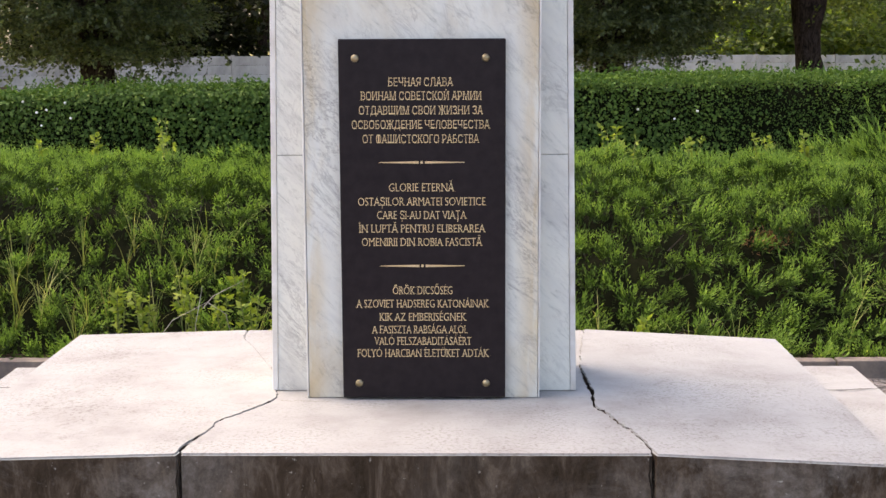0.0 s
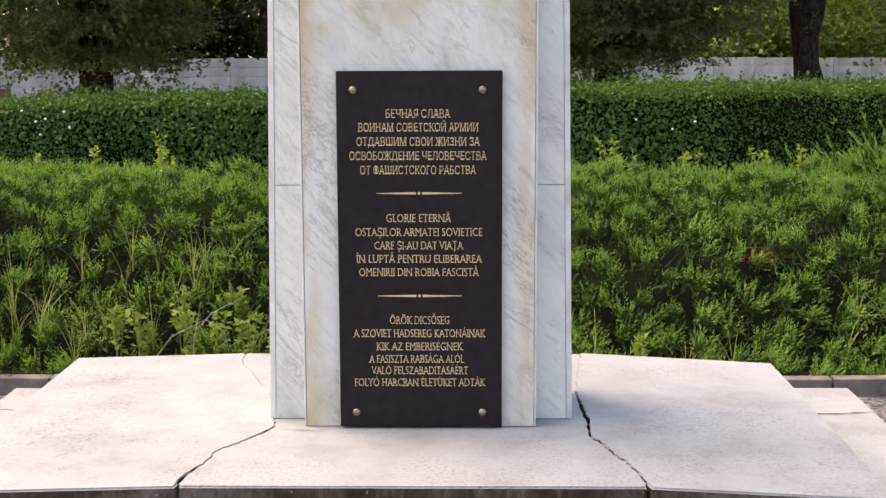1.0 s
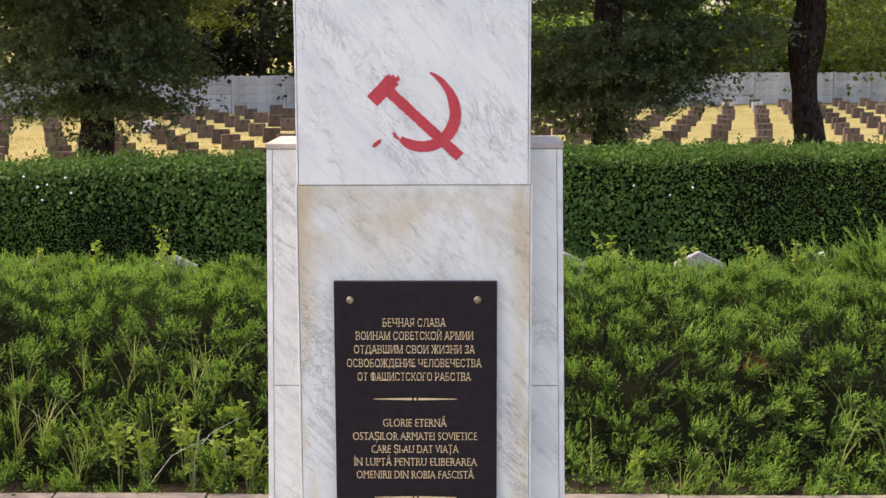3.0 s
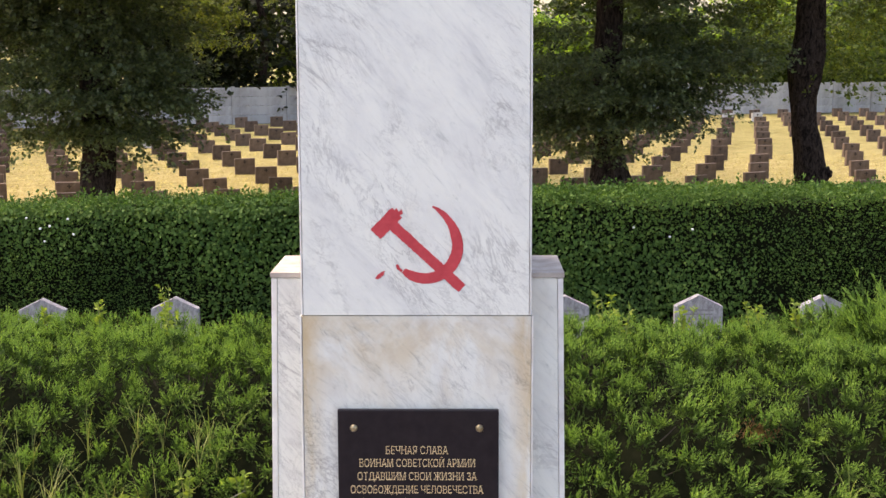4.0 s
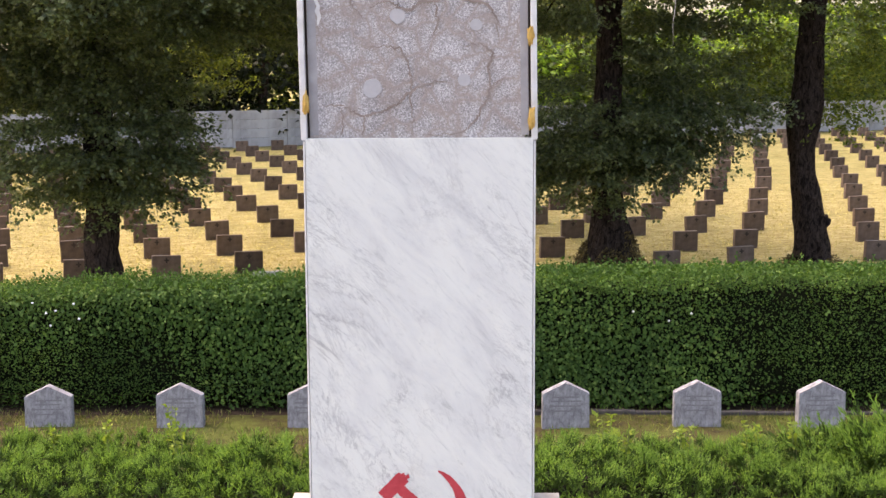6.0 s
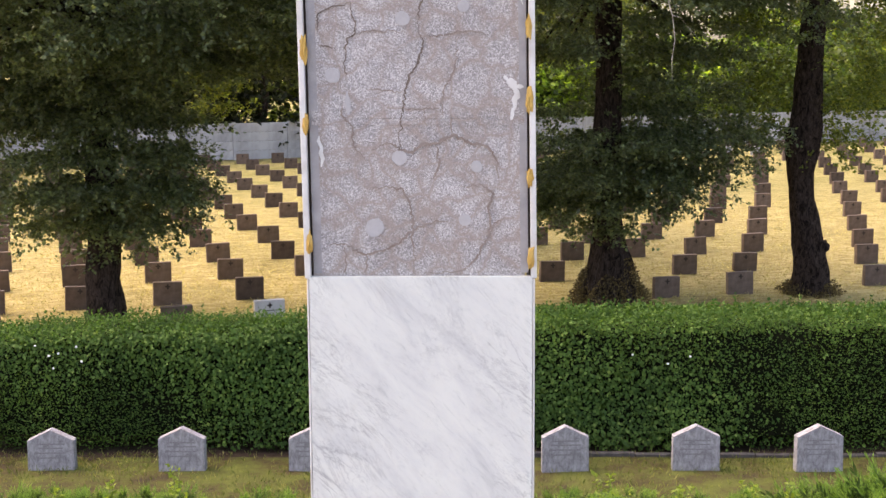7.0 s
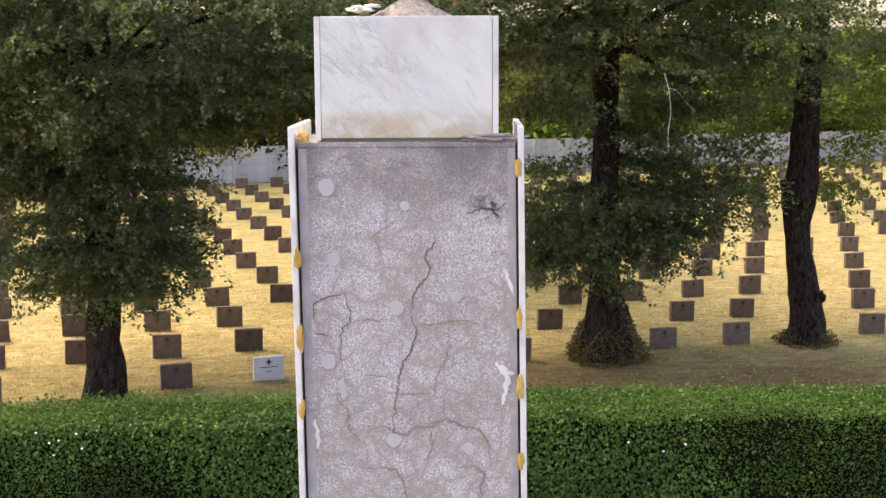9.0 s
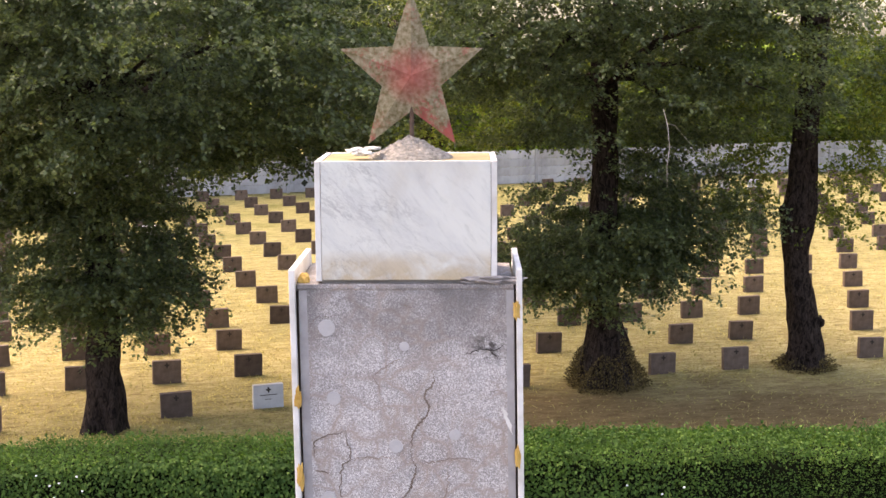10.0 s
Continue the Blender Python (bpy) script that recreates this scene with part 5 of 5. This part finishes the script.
def crown_points(rs, center, profile, n, lop=(0, 0), hollow=-0.45, low=1.0):
    """Clump centres in a crown whose radius at each height is given, fuller towards the outside."""
    zs = np.array([p[0] for p in profile])
    rr = np.array([p[1] for p in profile])
    z = rs.uniform(zs[0], zs[-1], n * 6)
    r = np.interp(z, zs, rr)
    keep = rs.uniform(0, rr.max() ** 1.5 * 1.2, n * 6) < r ** 1.5 * np.where(z > 8.2, 0.2, np.where(z < 4.0, low, 1.0))
    z, r = z[keep][:n], r[keep][:n]
    a = rs.uniform(0, 2 * math.pi, len(z))
    q = r * np.sqrt(rs.uniform(0.12, 1.0, len(z))) * (1 + 0.18 * np.sin(a * 3 + z * 1.3) + 0.12 * np.sin(a * 7 - z * 2.1))
    p = np.stack([center[0] + lop[0] * (z - zs[0]) + q * np.cos(a), center[1] + lop[1] * (z - zs[0]) + q * np.sin(a), z], 1)
    if low > 1.0:                                # boughs lie in drooping shelves
        p[:, 2] = np.round(z / 0.62 + 0.35 * np.sin(a * 2)) * 0.62 + 0.07 * rs.normal(size=len(z)) - 0.16 * q
    gaps = vnoise(p[:, 0] + 0.6 * p[:, 1], p[:, 2] * 1.35 + 0.3 * p[:, 1], 1.45, zs[0]) + 0.35 * rs.normal(size=len(p))
    return p[gaps > hollow]


def tree(label, seed, base, trunk, profile, clumps, per, leaf, material, limbs=10, spread=0.42, lop=(0, 0), bark=None, flare=1.7, extra=None, hollow=-0.45, clear=None, keep=None, canopy=0):
    """A tapered trunk with limbs that reach into a crown of drooping leaf sprays."""
    rs = np.random.RandomState(seed)
    rnd = random.Random(seed)
    t = thing("linden_tree" if material in (LINDEN, LINDEN_SUNLIT) else "background_tree", label, "tree", (0, 0, 0))
    bm = bmesh.new()
    z0 = lawn_z(base[0], base[1]) - 0.1
    pts = [(base[0] + dx, base[1] + dy, z0 + h) for h, dx, dy, r in trunk]
    rad = [r for h, dx, dy, r in trunk]
    hs = [h for h, dx, dy, r in trunk]
    fine = material in (LINDEN, LINDEN_SUNLIT)
    steps = 46 if fine else 8
    sides = 30 if fine else 9
    lev = [hs[-1] * (i / steps) ** 1.15 for i in range(steps + 1)]
    path = [tuple(float(np.interp(h, hs, [p[a] for p in pts])) for a in range(3)) for h in lev]
    wide = [float(np.interp(h, hs, rad)) for h in lev]

    def furrow(i, k):
        w = 2 * math.pi * k / sides
        q = Vector((math.cos(w) * 1.3, math.sin(w) * 1.3, lev[i] * 0.55 + seed))
        buttress = 0.16 * math.exp(-lev[i] / 0.5) * math.sin(5 * w + seed) * flare
        return 1 + 0.24 * noise.noise(q * 1.2) + 0.17 * noise.noise(Vector((q.x * 2.2, q.y * 2.2, q.z * 3.5))) + 0.16 * noise.noise(Vector((q.x * 4.5, q.y * 4.5, q.z * 2.2))) + buttress

    tube(bm, path, wide, sides, furrow if fine else None)
    part("trunk", bm, bark or BARK, t, "dark furrowed trunk", True)
    c = crown_points(rs, pts[-1][:2], profile, clumps, lop, hollow, 1.9 if material is LINDEN else 1.0)
    if extra is not None:
        c = np.concatenate([c, extra(rs)])
    if clear:                                    # the trunk stays open to the front between two heights
        half, za, zb = clear
        tx = np.interp(c[:, 2], [p[2] for p in pts], [p[0] for p in pts])
        c = c[~((c[:, 1] < base[1] + 0.3) & (np.abs(c[:, 0] - tx) < half) & (c[:, 2] > za) & (c[:, 2] < zb))]
    if keep is not None:
        c = c[keep(c)]
    top = Vector(pts[-1])
    for i in range(limbs):
        tgt = Vector(c[rnd.randrange(len(c))])
        while tgt.z < pts[-2][2] + 0.2:
            tgt = Vector(c[rnd.randrange(len(c))])
        k = rnd.uniform(0.35, 1.0)
        lo = Vector(pts[-2]).lerp(top, k)
        mid = lo.lerp(tgt, 0.5) + Vector((0, 0, rnd.uniform(0.2, 0.7)))
        bm = bmesh.new()
        w = rad[-1] * rnd.uniform(0.35, 0.6)
        tube(bm, [lo, lo.lerp(mid, 0.5) + Vector((rnd.uniform(-.1, .1), rnd.uniform(-.1, .1), 0.1)), mid, mid.lerp(tgt, 0.6), tgt], [w, w * 0.75, w * 0.5, w * 0.28, 0.012], 7)
        part("limb", bm, bark or BARK, t, "", True)
    n = len(c)
    # leaves hang along short drooping twigs inside each clump
    out = unit(c - np.array((pts[-1][0], pts[-1][1], 0)) * np.array((1, 1, 0)) - c * np.array((0, 0, 1)))
    T = 8
    twig0 = c[:, None, :] + rs.normal(size=(n, T, 3)) * spread * np.array((0.75, 0.75, 0.13))
    tw = unit(out[:, None, :] * 0.8 + rs.normal(size=(n, T, 3)) * np.array((0.7, 0.7, 0.25)) + np.array((0, 0, -0.22)))
    P = max(2, per // T)
    u = rs.uniform(0, 1, (n, T, P, 1))
    b = twig0[:, :, None, :] + tw[:, :, None, :] * u * spread * 1.1 + np.array((0, 0, -0.18)) * spread * u ** 2 + rs.normal(size=(n, T, P, 3)) * spread * np.array((0.10, 0.10, 0.07))
    way = tw[:, :, None, :] * 0.75 + rs.normal(size=(n, T, P, 3)) * 0.50 + np.array((0, 0, -0.24))
    side = np.cross(way, np.array((0, 0, 1.0))) + rs.normal(size=(n, T, P, 3)) * 0.32
    N = n * T * P
    ln = leaf * rs.uniform(0.65, 1.25, N)
    leaves("crown", b.reshape(-1, 3), way.reshape(-1, 3), side.reshape(-1, 3), ln, ln * 0.8, material, t, kind="stuff", fold=0.15)
    if canopy:                                   # the unseen high top of the crown, added in coarser sprays to shade the leaves below
        a, q, h = rs.uniform(0, 6.283, canopy), np.sqrt(rs.uniform(0, 1, canopy)), rs.uniform(0, 1, canopy)
        top_c = np.stack([base[0] + 5.2 * q * np.cos(a) * (1 - 0.5 * h), base[1] + 5.2 * q * np.sin(a) * (1 - 0.5 * h), 8.3 + 5.2 * h], 1)
        b = (top_c[:, None] + rs.normal(size=(canopy, 22, 3)) * 0.40).reshape(-1, 3)
        leaves("upper_crown", b, rs.normal(size=b.shape) + np.array((0, 0, -0.5)), rs.normal(size=b.shape), rs.uniform(0.16, 0.26, len(b)), rs.uniform(0.12, 0.20, len(b)), material, t, kind="stuff", fold=0.15)
    return t


def hanging(box, n):
    """Clumps that hang lower than the rest of the crown."""
    lo, hi = np.array(box[0]), np.array(box[1])
    return lambda rs: lo + rs.uniform(0, 1, (n, 3)) * (hi - lo)


def both(f, g):
    return lambda rs: np.concatenate([f(rs), g(rs)])


tree("linden with a dark furrowed trunk and low drooping crown", 11, (-6.54, 19.75),
     ((0, 0, 0, 0.42), (0.32, 0.0, 0, 0.365), (0.75, 0.03, 0, 0.335), (1.3, 0.0, 0, 0.30), (1.8, 0.03, 0, 0.27), (4.6, -0.02, 0.1, 0.25), (6.5, 0.1, 0.1, 0.22)),
     ((1.45, 0.8), (2.0, 1.35), (2.8, 1.6), (3.5, 1.45), (4.2, 1.5), (4.9, 2.6), (5.6, 4.6), (6.2, 5.2), (8.0, 5.3), (10.5, 4.0), (12.5, 1.5)), 2150, 128, 0.082, LINDEN, 16, hollow=-0.32,
     extra=both(both(hanging(((-4.65, 18.6, 4.0), (-4.15, 19.4, 4.9)), 9), both(hanging(((-9.6, 18.4, 1.8), (-5.1, 20.8, 5.6)), 110), hanging(((-8.9, 18.8, 3.1), (-5.4, 20.2, 4.7)), 45))), both(hanging(((-8.7, 18.6, 1.4), (-7.5, 19.8, 2.8)), 26), both(hanging(((-5.2, 19.4, 4.35), (-2.0, 22.0, 5.6)), 75), hanging(((-9.5, 16.8, 5.5), (-2.2, 19.6, 7.7)), 130)))),
     canopy=620,
     keep=lambda p: ~((p[:, 0] < -7.05) & (p[:, 2] < 3.4) & (np.sin(p[:, 0] * 37 + p[:, 2] * 51) > 0.45)) & ~((p[:, 0] > -5.15) & (p[:, 2] > 3.1) & (p[:, 2] < 4.3) & ((p[:, 0] < -4.66) | (p[:, 0] > -4.14))) & ~((p[:, 0] > -4.6) & (p[:, 2] <= 3.1)))
tree("linden with an ivy-clad foot and dense dark crown", 12, (3.15, 23.5),
     ((0, -0.04, 0, 0.52), (0.45, -0.02, 0, 0.45), (1.0, -0.01, 0, 0.41), (1.57, -0.04, 0, 0.335), (2.3, -0.08, 0, 0.285), (3.5, -0.1, 0, 0.28), (4.8, -0.05, 0, 0.27), (7.5, -0.15, 0.1, 0.22)),
     ((1.2, 0.8), (1.7, 1.6), (2.4, 2.1), (3.2, 2.0), (3.8, 1.3), (4.5, 1.6), (5.2, 2.2), (5.8, 3.6), (6.5, 4.8), (8.5, 5.4), (11.0, 4.0), (13.0, 1.5)), 2100, 128, 0.082, LINDEN, 18, hollow=-0.16, clear=(0.55, 3.3, 6.0), extra=both(both(hanging(((1.9, 22.2, 1.7), (5.0, 24.6, 3.0)), 45), hanging(((4.8, 22.5, 2.3), (6.3, 24.2, 3.3)), 22)), both(hanging(((3.7, 23.7, 3.0), (5.9, 25.2, 4.9)), 70), hanging(((-0.5, 20.2, 5.6), (6.4, 22.8, 7.8)), 110))), canopy=620,
     keep=lambda p: ~((p[:, 2] > 3.55) & (p[:, 2] < 4.35) & (p[:, 0] < 2.75)) & ~((p[:, 2] > 3.95) & (p[:, 2] < 4.45) & (p[:, 0] > 4.6)))
knotted = tree("slender leaning linden with a knotted trunk and sparse lower leaves", 13, (7.75, 25.2),
     ((0, 0.0, 0, 0.50), (0.3, 0.02, 0, 0.43), (0.46, 0.03, 0, 0.40), (1.09, -0.01, 0, 0.37), (1.6, -0.12, 0, 0.31), (2.23, -0.23, 0, 0.26), (2.85, -0.27, 0, 0.28), (3.32, -0.23, 0, 0.36), (3.62, -0.22, 0, 0.40), (3.9, -0.18, 0, 0.35), (4.1, -0.18, 0, 0.30), (5.3, -0.16, 0, 0.24), (6.5, -0.04, 0, 0.27), (7.8, 0.0, 0, 0.30), (9.5, 0.2, 0, 0.24)),
     ((4.0, 0.8), (5.0, 2.4), (6.0, 4.0), (8.5, 5.0), (11.0, 3.8), (13.0, 1.4)), 620, 112, 0.082, LINDEN_SUNLIT, 14, hollow=0.0, clear=(0.7, 1.0, 8.0),
     extra=both(hanging(((5.7, 25.4, 2.7), (7.1, 26.6, 4.6)), 34), hanging(((7.9, 24.8, 2.2), (9.0, 25.8, 4.4)), 34)), canopy=420)
for at, size in (((7.24, 25.1, 2.84), (0.17, 0.17, 0.20)), ((8.00, 25.1, 0.36), (0.13, 0.14, 0.15)), ((7.68, 25.0, 3.05), (0.16, 0.14, 0.22))):
    part("burl", lump(at, size, at[2], 0.3, 3), BARK, knotted, "knotted burl on the trunk", True)
tree("broad linden with drooping boughs, yellowed as if backlit, behind the monument", 14, (-1.0, 33.0),
     ((0, 0, 0, 0.55), (0.5, 0, 0, 0.42), (2.0, 0.05, 0, 0.36), (4.5, 0.0, 0, 0.32), (7.5, 0.1, 0, 0.25)),
     ((3.9, 2.2), (4.6, 4.2), (5.4, 5.4), (7.5, 6.0), (10.0, 5.4), (12.5, 3.6), (14.0, 1.2)), 760, 112, 0.09, LINDEN_SUNLIT, 14, hollow=-0.25,
     extra=hanging(((-7.0, 30.4, 3.3), (-5.9, 31.6, 4.8)), 40))

# ivy and suckers round the feet of two lindens
def ivy_mound(x, y, wide, high, m, label):
    t = thing("ivy_mound", label, "ivy")
    a = RS.uniform(0, 6.283, m)
    peak = high * (0.72 + 0.20 * np.sin(a * 2 + x) + 0.16 * np.sin(a * 5 + y))
    h = RS.uniform(0, 1, m) ** 1.3 * peak
    q = wide * (0.52 + 0.48 * np.sqrt(np.clip(1 - h / peak, 0, 1))) * (1 + 0.12 * np.sin(a * 3 + 1) + 0.07 * np.sin(a * 8)) * RS.uniform(0.86, 1.08, m)
    b = np.stack([x + q * np.cos(a), y + q * np.sin(a), lawn_z(x, y) + h], 1)
    w = np.stack([np.cos(a) * 0.6, np.sin(a) * 0.6, RS.uniform(-0.8, 0.7, m)], 1) + RS.normal(size=(m, 3)) * 0.35
    leaves("leaves", b, w, RS.normal(size=(m, 3)), RS.uniform(0.035, 0.075, m), RS.uniform(0.02, 0.045, m), IVY, t, kind="stuff")
    bm = bmesh.new()
    r = random.Random(int(x * 10))
    for _ in range(26):
        w = r.uniform(0, 6.283)
        d = Vector((math.cos(w), math.sin(w), 0))
        foot = Vector((x, y, lawn_z(x, y))) + d * wide * r.uniform(0.7, 0.95)
        tube(bm, [foot, foot + Vector((0, 0, high * 0.4)) - d * 0.08, foot + Vector((r.uniform(-0.1, 0.1), 0, high * r.uniform(0.7, 1.1))) - d * 0.18], [0.008, 0.006, 0.003], 5)
    tagged(part("branchwork", bm, BARK_GREY, t), kind="stuff")


ivy_mound(3.12, 23.45, 0.80, 1.0, 5200, "brown ivy and suckers heaped round a linden trunk")
ivy_mound(7.74, 25.15, 0.66, 0.30, 1500, "low brown suckers and litter round a linden trunk")

# a bleached dead twig hanging out of the crown
twig = thing("dead_twig", "bleached bare twig hanging from a linden crown", "twig")
bm = bmesh.new()
tube(bm, [(3.30, 16.7, 5.45), (3.36, 16.6, 5.2), (3.40, 16.6, 4.85), (3.36, 16.6, 4.55), (3.37, 16.6, 4.22)], [0.006, 0.006, 0.006, 0.005, 0.003], 6)
part("stem", bm, BLEACHED, twig)
bm = bmesh.new()
tube(bm, [(3.37, 16.6, 5.22), (3.48, 16.6, 5.19), (3.62, 16.6, 5.02), (3.78, 16.6, 4.85)], [0.004, 0.004, 0.003, 0.002], 6)
part("side_shoot", bm, BLEACHED, twig)

# woods behind the fence
r = random.Random(21)
for row, (count, pitch, off, dist, clumps, leaf) in enumerate(((18, 4.7, 0.0, 5.5, 330, 0.34), (14, 6.4, 2.0, 15.0, 300, 0.50))):
    for i in range(count):
        x = -38 + off + i * pitch + r.uniform(-1.2, 1.2)
        y = 59.3 + 0.443 * (x + 19.6) + dist + r.uniform(-2, 4)
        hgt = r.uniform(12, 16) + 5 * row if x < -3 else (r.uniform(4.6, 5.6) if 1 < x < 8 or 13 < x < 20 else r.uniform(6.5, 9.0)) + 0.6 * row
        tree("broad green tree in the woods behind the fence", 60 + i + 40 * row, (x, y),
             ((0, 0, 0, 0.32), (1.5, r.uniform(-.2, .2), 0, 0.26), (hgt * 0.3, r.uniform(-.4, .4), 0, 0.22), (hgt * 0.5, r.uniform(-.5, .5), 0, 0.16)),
             ((0.0, 2.6), (hgt * 0.15, 3.2), (hgt * 0.3, 3.6), (hgt * 0.5, 4.0), (hgt * 0.78, 3.3), (hgt, 1.0)), clumps, 24, leaf * 1.1, SHADED_WOODS if x < -3 else FARLEAF, 5, 1.0, flare=1.0, hollow=-0.30)


# ---- loose plants ----
def blades(name, x, y, z, h, w, material, parent=None, bend=0.5):
    n = len(x)
    b = np.stack([x, y, z], 1)
    way = np.stack([RS.normal(size=n) * bend, RS.normal(size=n) * bend, np.ones(n)], 1)
    return leaves(name, b, way, RS.normal(size=(n, 3)), h, w, material, parent, kind="stuff", fold=0.05)


n = 26000
gx, gy = RS.uniform(-6.5, 6.5, n), RS.uniform(7.3, 11.75, n)
ok = (vnoise(gx, gy, 2.0, 31) + 0.5 * RS.normal(size=n)) > 0.0
gx, gy = gx[ok], gy[ok]
tagged(blades("verge_grass", gx, gy, ground_height(gx, gy) - 0.01, RS.uniform(0.03, 0.10, len(gx)), RS.uniform(0.007, 0.014, len(gx)), GRASS), "short mossy grass along the hedge", "grass")
n = 7000
gx, gy = RS.uniform(-5.5, 5.5, n), 7.15 + 1.0 * RS.uniform(0, 1, n) ** 1.6
ok = (vnoise(gx, gy, 3.0, 35) + 0.5 * RS.normal(size=n)) > -0.2
gx, gy = gx[ok], gy[ok]
tagged(blades("lush_grass", gx, gy, ground_height(gx, gy) - 0.01, RS.uniform(0.10, 0.30, len(gx)), RS.uniform(0.008, 0.014, len(gx)), FRESH_GRASS, bend=0.45), "fresh green grass behind the juniper bed", "grass")
n = 60000
ly = 19 + 26 * RS.uniform(0, 1, n) ** 1.5
lx = RS.uniform(-0.36, 0.36, n) * (ly + 7)
bare_patch = (lx > 0.6) & (ly + 1.2 * vnoise(lx, ly, 1.1, 41) < 23.6) & (RS.uniform(0, 1, n) < 0.75)       # no stubble over the darkened lawn under the trees
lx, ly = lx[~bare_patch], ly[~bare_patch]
n = len(lx)
tagged(blades("lawn_grass", lx, ly, ground_height(lx, ly) - 0.01, RS.uniform(0.04, 0.12, n), RS.uniform(0.010, 0.022, n), DRYGRASS, bend=1.3), "dry yellow mown grass stubble", "grass")


# ---- weeds ----
WITHERED = make_leaf("withered_needles", (0.0, (0.16, 0.075, 0.035)), (1.0, (0.34, 0.18, 0.09)), share=0.2)
LONG_GRASS = make_leaf("long_pale_grass", (0.0, (0.20, 0.26, 0.07)), (1.0, (0.36, 0.36, 0.16)), share=0.3)
def weed(x, y, z, h, n, seed):
    """A small leafy weed that stands out of the bed."""
    r = np.random.RandomState(seed)
    t = thing("weed", "yellow-green leafy weed sprouting among the junipers", "weed", (x, y, z - 0.30), "weeds in the bed")
    bm = bmesh.new()
    tips = []
    for _ in range(3):
        tip = (r.uniform(-0.09, 0.09), r.uniform(-0.05, 0.05), 0.35 + h * r.uniform(0.7, 1.0))
        tips.append(tip)
        tube(bm, [(0, 0, 0), (tip[0] * 0.4, tip[1] * 0.4, tip[2] * 0.55), tip], [0.006, 0.005, 0.002], 5)
    part("stem", bm, GRASS_STEM, t)
    k = r.randint(0, 3, n)
    u = r.uniform(0.55, 1.0, (n, 1))
    tp = np.array(tips)[k]
    b = tp * np.concatenate([u ** 1.3, u ** 1.3, u], 1)
    leaves("leaves", b, r.normal(size=(n, 3)) * np.array((1, 1, 0.45)) + np.array((0, 0, 0.25)), r.normal(size=(n, 3)), r.uniform(0.035, 0.075, n), r.uniform(0.02, 0.04, n), WEED, t, kind="stuff")


GRASS_STEM = make_plain("green_stem", (0.12, 0.16, 0.05), (0.20, 0.22, 0.08), 12, 0.8, 0.1)
for i, (x, y, h) in enumerate(((-2.95, 6.35, 0.20), (-2.35, 6.4, 0.30), (-2.28, 6.2, 0.18), (1.36, 6.4, 0.28), (1.5, 6.3, 0.18), (2.05, 6.4, 0.20), (2.62, 6.4, 0.24), (2.70, 6.3, 0.18), (3.0, 6.4, 0.18), (-1.1, 6.4, 0.18), (-3.4, 6.3, 0.14),
                               (-1.95, 3.72, 0.34), (-1.62, 3.70, 0.40), (-1.42, 3.74, 0.30), (-1.25, 3.70, 0.44), (-2.15, 3.8, 0.30), (-1.1, 3.78, 0.30), (1.35, 3.75, 0.22), (-1.0, 4.7, 0.22), (-1.75, 4.0, 0.28), (-1.35, 4.1, 0.26))):
    weed(x, y, float(juniper_height(np.array(x), np.array(y))), h, 46 if y > 5 else 80, 500 + i)

dead = thing("dead_spray", "withered brown juniper spray", "shrub")
n = 420
q = np.array((2.32, 4.72, 0.34)) + RS.normal(size=(n, 3)) * np.array((0.07, 0.03, 0.035))
leaves("needles", q, RS.normal(size=(n, 3)) * 0.6 + np.array((0.1, -0.5, 0.3)), RS.normal(size=(n, 3)), RS.uniform(0.03, 0.06, n), RS.uniform(0.006, 0.009, n), WITHERED, dead, kind="stuff")

# long yellowing grass that grows through the front of the bed
for i in range(54):
    r = np.random.RandomState(700 + i)
    x, y = (r.uniform(-3.3, -0.7), r.uniform(3.7, 4.6)) if i < 44 else (r.uniform(1.0, 3.2), r.uniform(3.6, 4.2))
    z = float(juniper_height(np.array(x), np.array(y))) - 0.12
    t = thing("grass_tuft", "long yellowing grass tuft among the junipers", "grass tuft", (x, y, z), "grass tufts in the bed")
    bm = bmesh.new()
    for _ in range(7):
        a, ln, bend = r.uniform(0, 6.283), r.uniform(0.25, 0.55), r.uniform(0.2, 0.9)
        prev = None
        for s in range(6):
            u = s / 5
            p = Vector((math.cos(a) * bend * ln * u * u, math.sin(a) * bend * ln * u * u, ln * (u - 0.35 * bend * u * u)))
            w = Vector((-math.sin(a), math.cos(a), 0)) * 0.0042 * (1 - u * 0.85)
            pair = [bm.verts.new(p + w), bm.verts.new(p - w)]
            if prev:
                bm.faces.new((prev[0], pair[0], pair[1], prev[1]))
            prev = pair
    tagged(part("grass_blade", bm, LONG_GRASS if i % 3 else GRASS, t), kind="stuff")

# bare grey twigs at the front of the bed
bare = thing("bare_branch", "bare grey dead branch at the foot of the junipers", "branch")
bm = bmesh.new()
for a, m, e in (((-1.95, 3.64, -0.28), (-1.75, 3.62, -0.02), (-1.52, 3.62, 0.10)), ((-1.62, 3.66, -0.28), (-1.60, 3.62, -0.05), (-1.55, 3.62, 0.20)), ((-1.52, 3.62, 0.10), (-1.40, 3.62, 0.02), (-1.36, 3.64, -0.2)), ((-1.55, 3.62, 0.06), (-1.48, 3.62, 0.14), (-1.28, 3.64, 0.24))):
    tube(bm, [a, m, e], [0.0034, 0.0026, 0.0012], 6)
part("stem", bm, BLEACHED, bare)
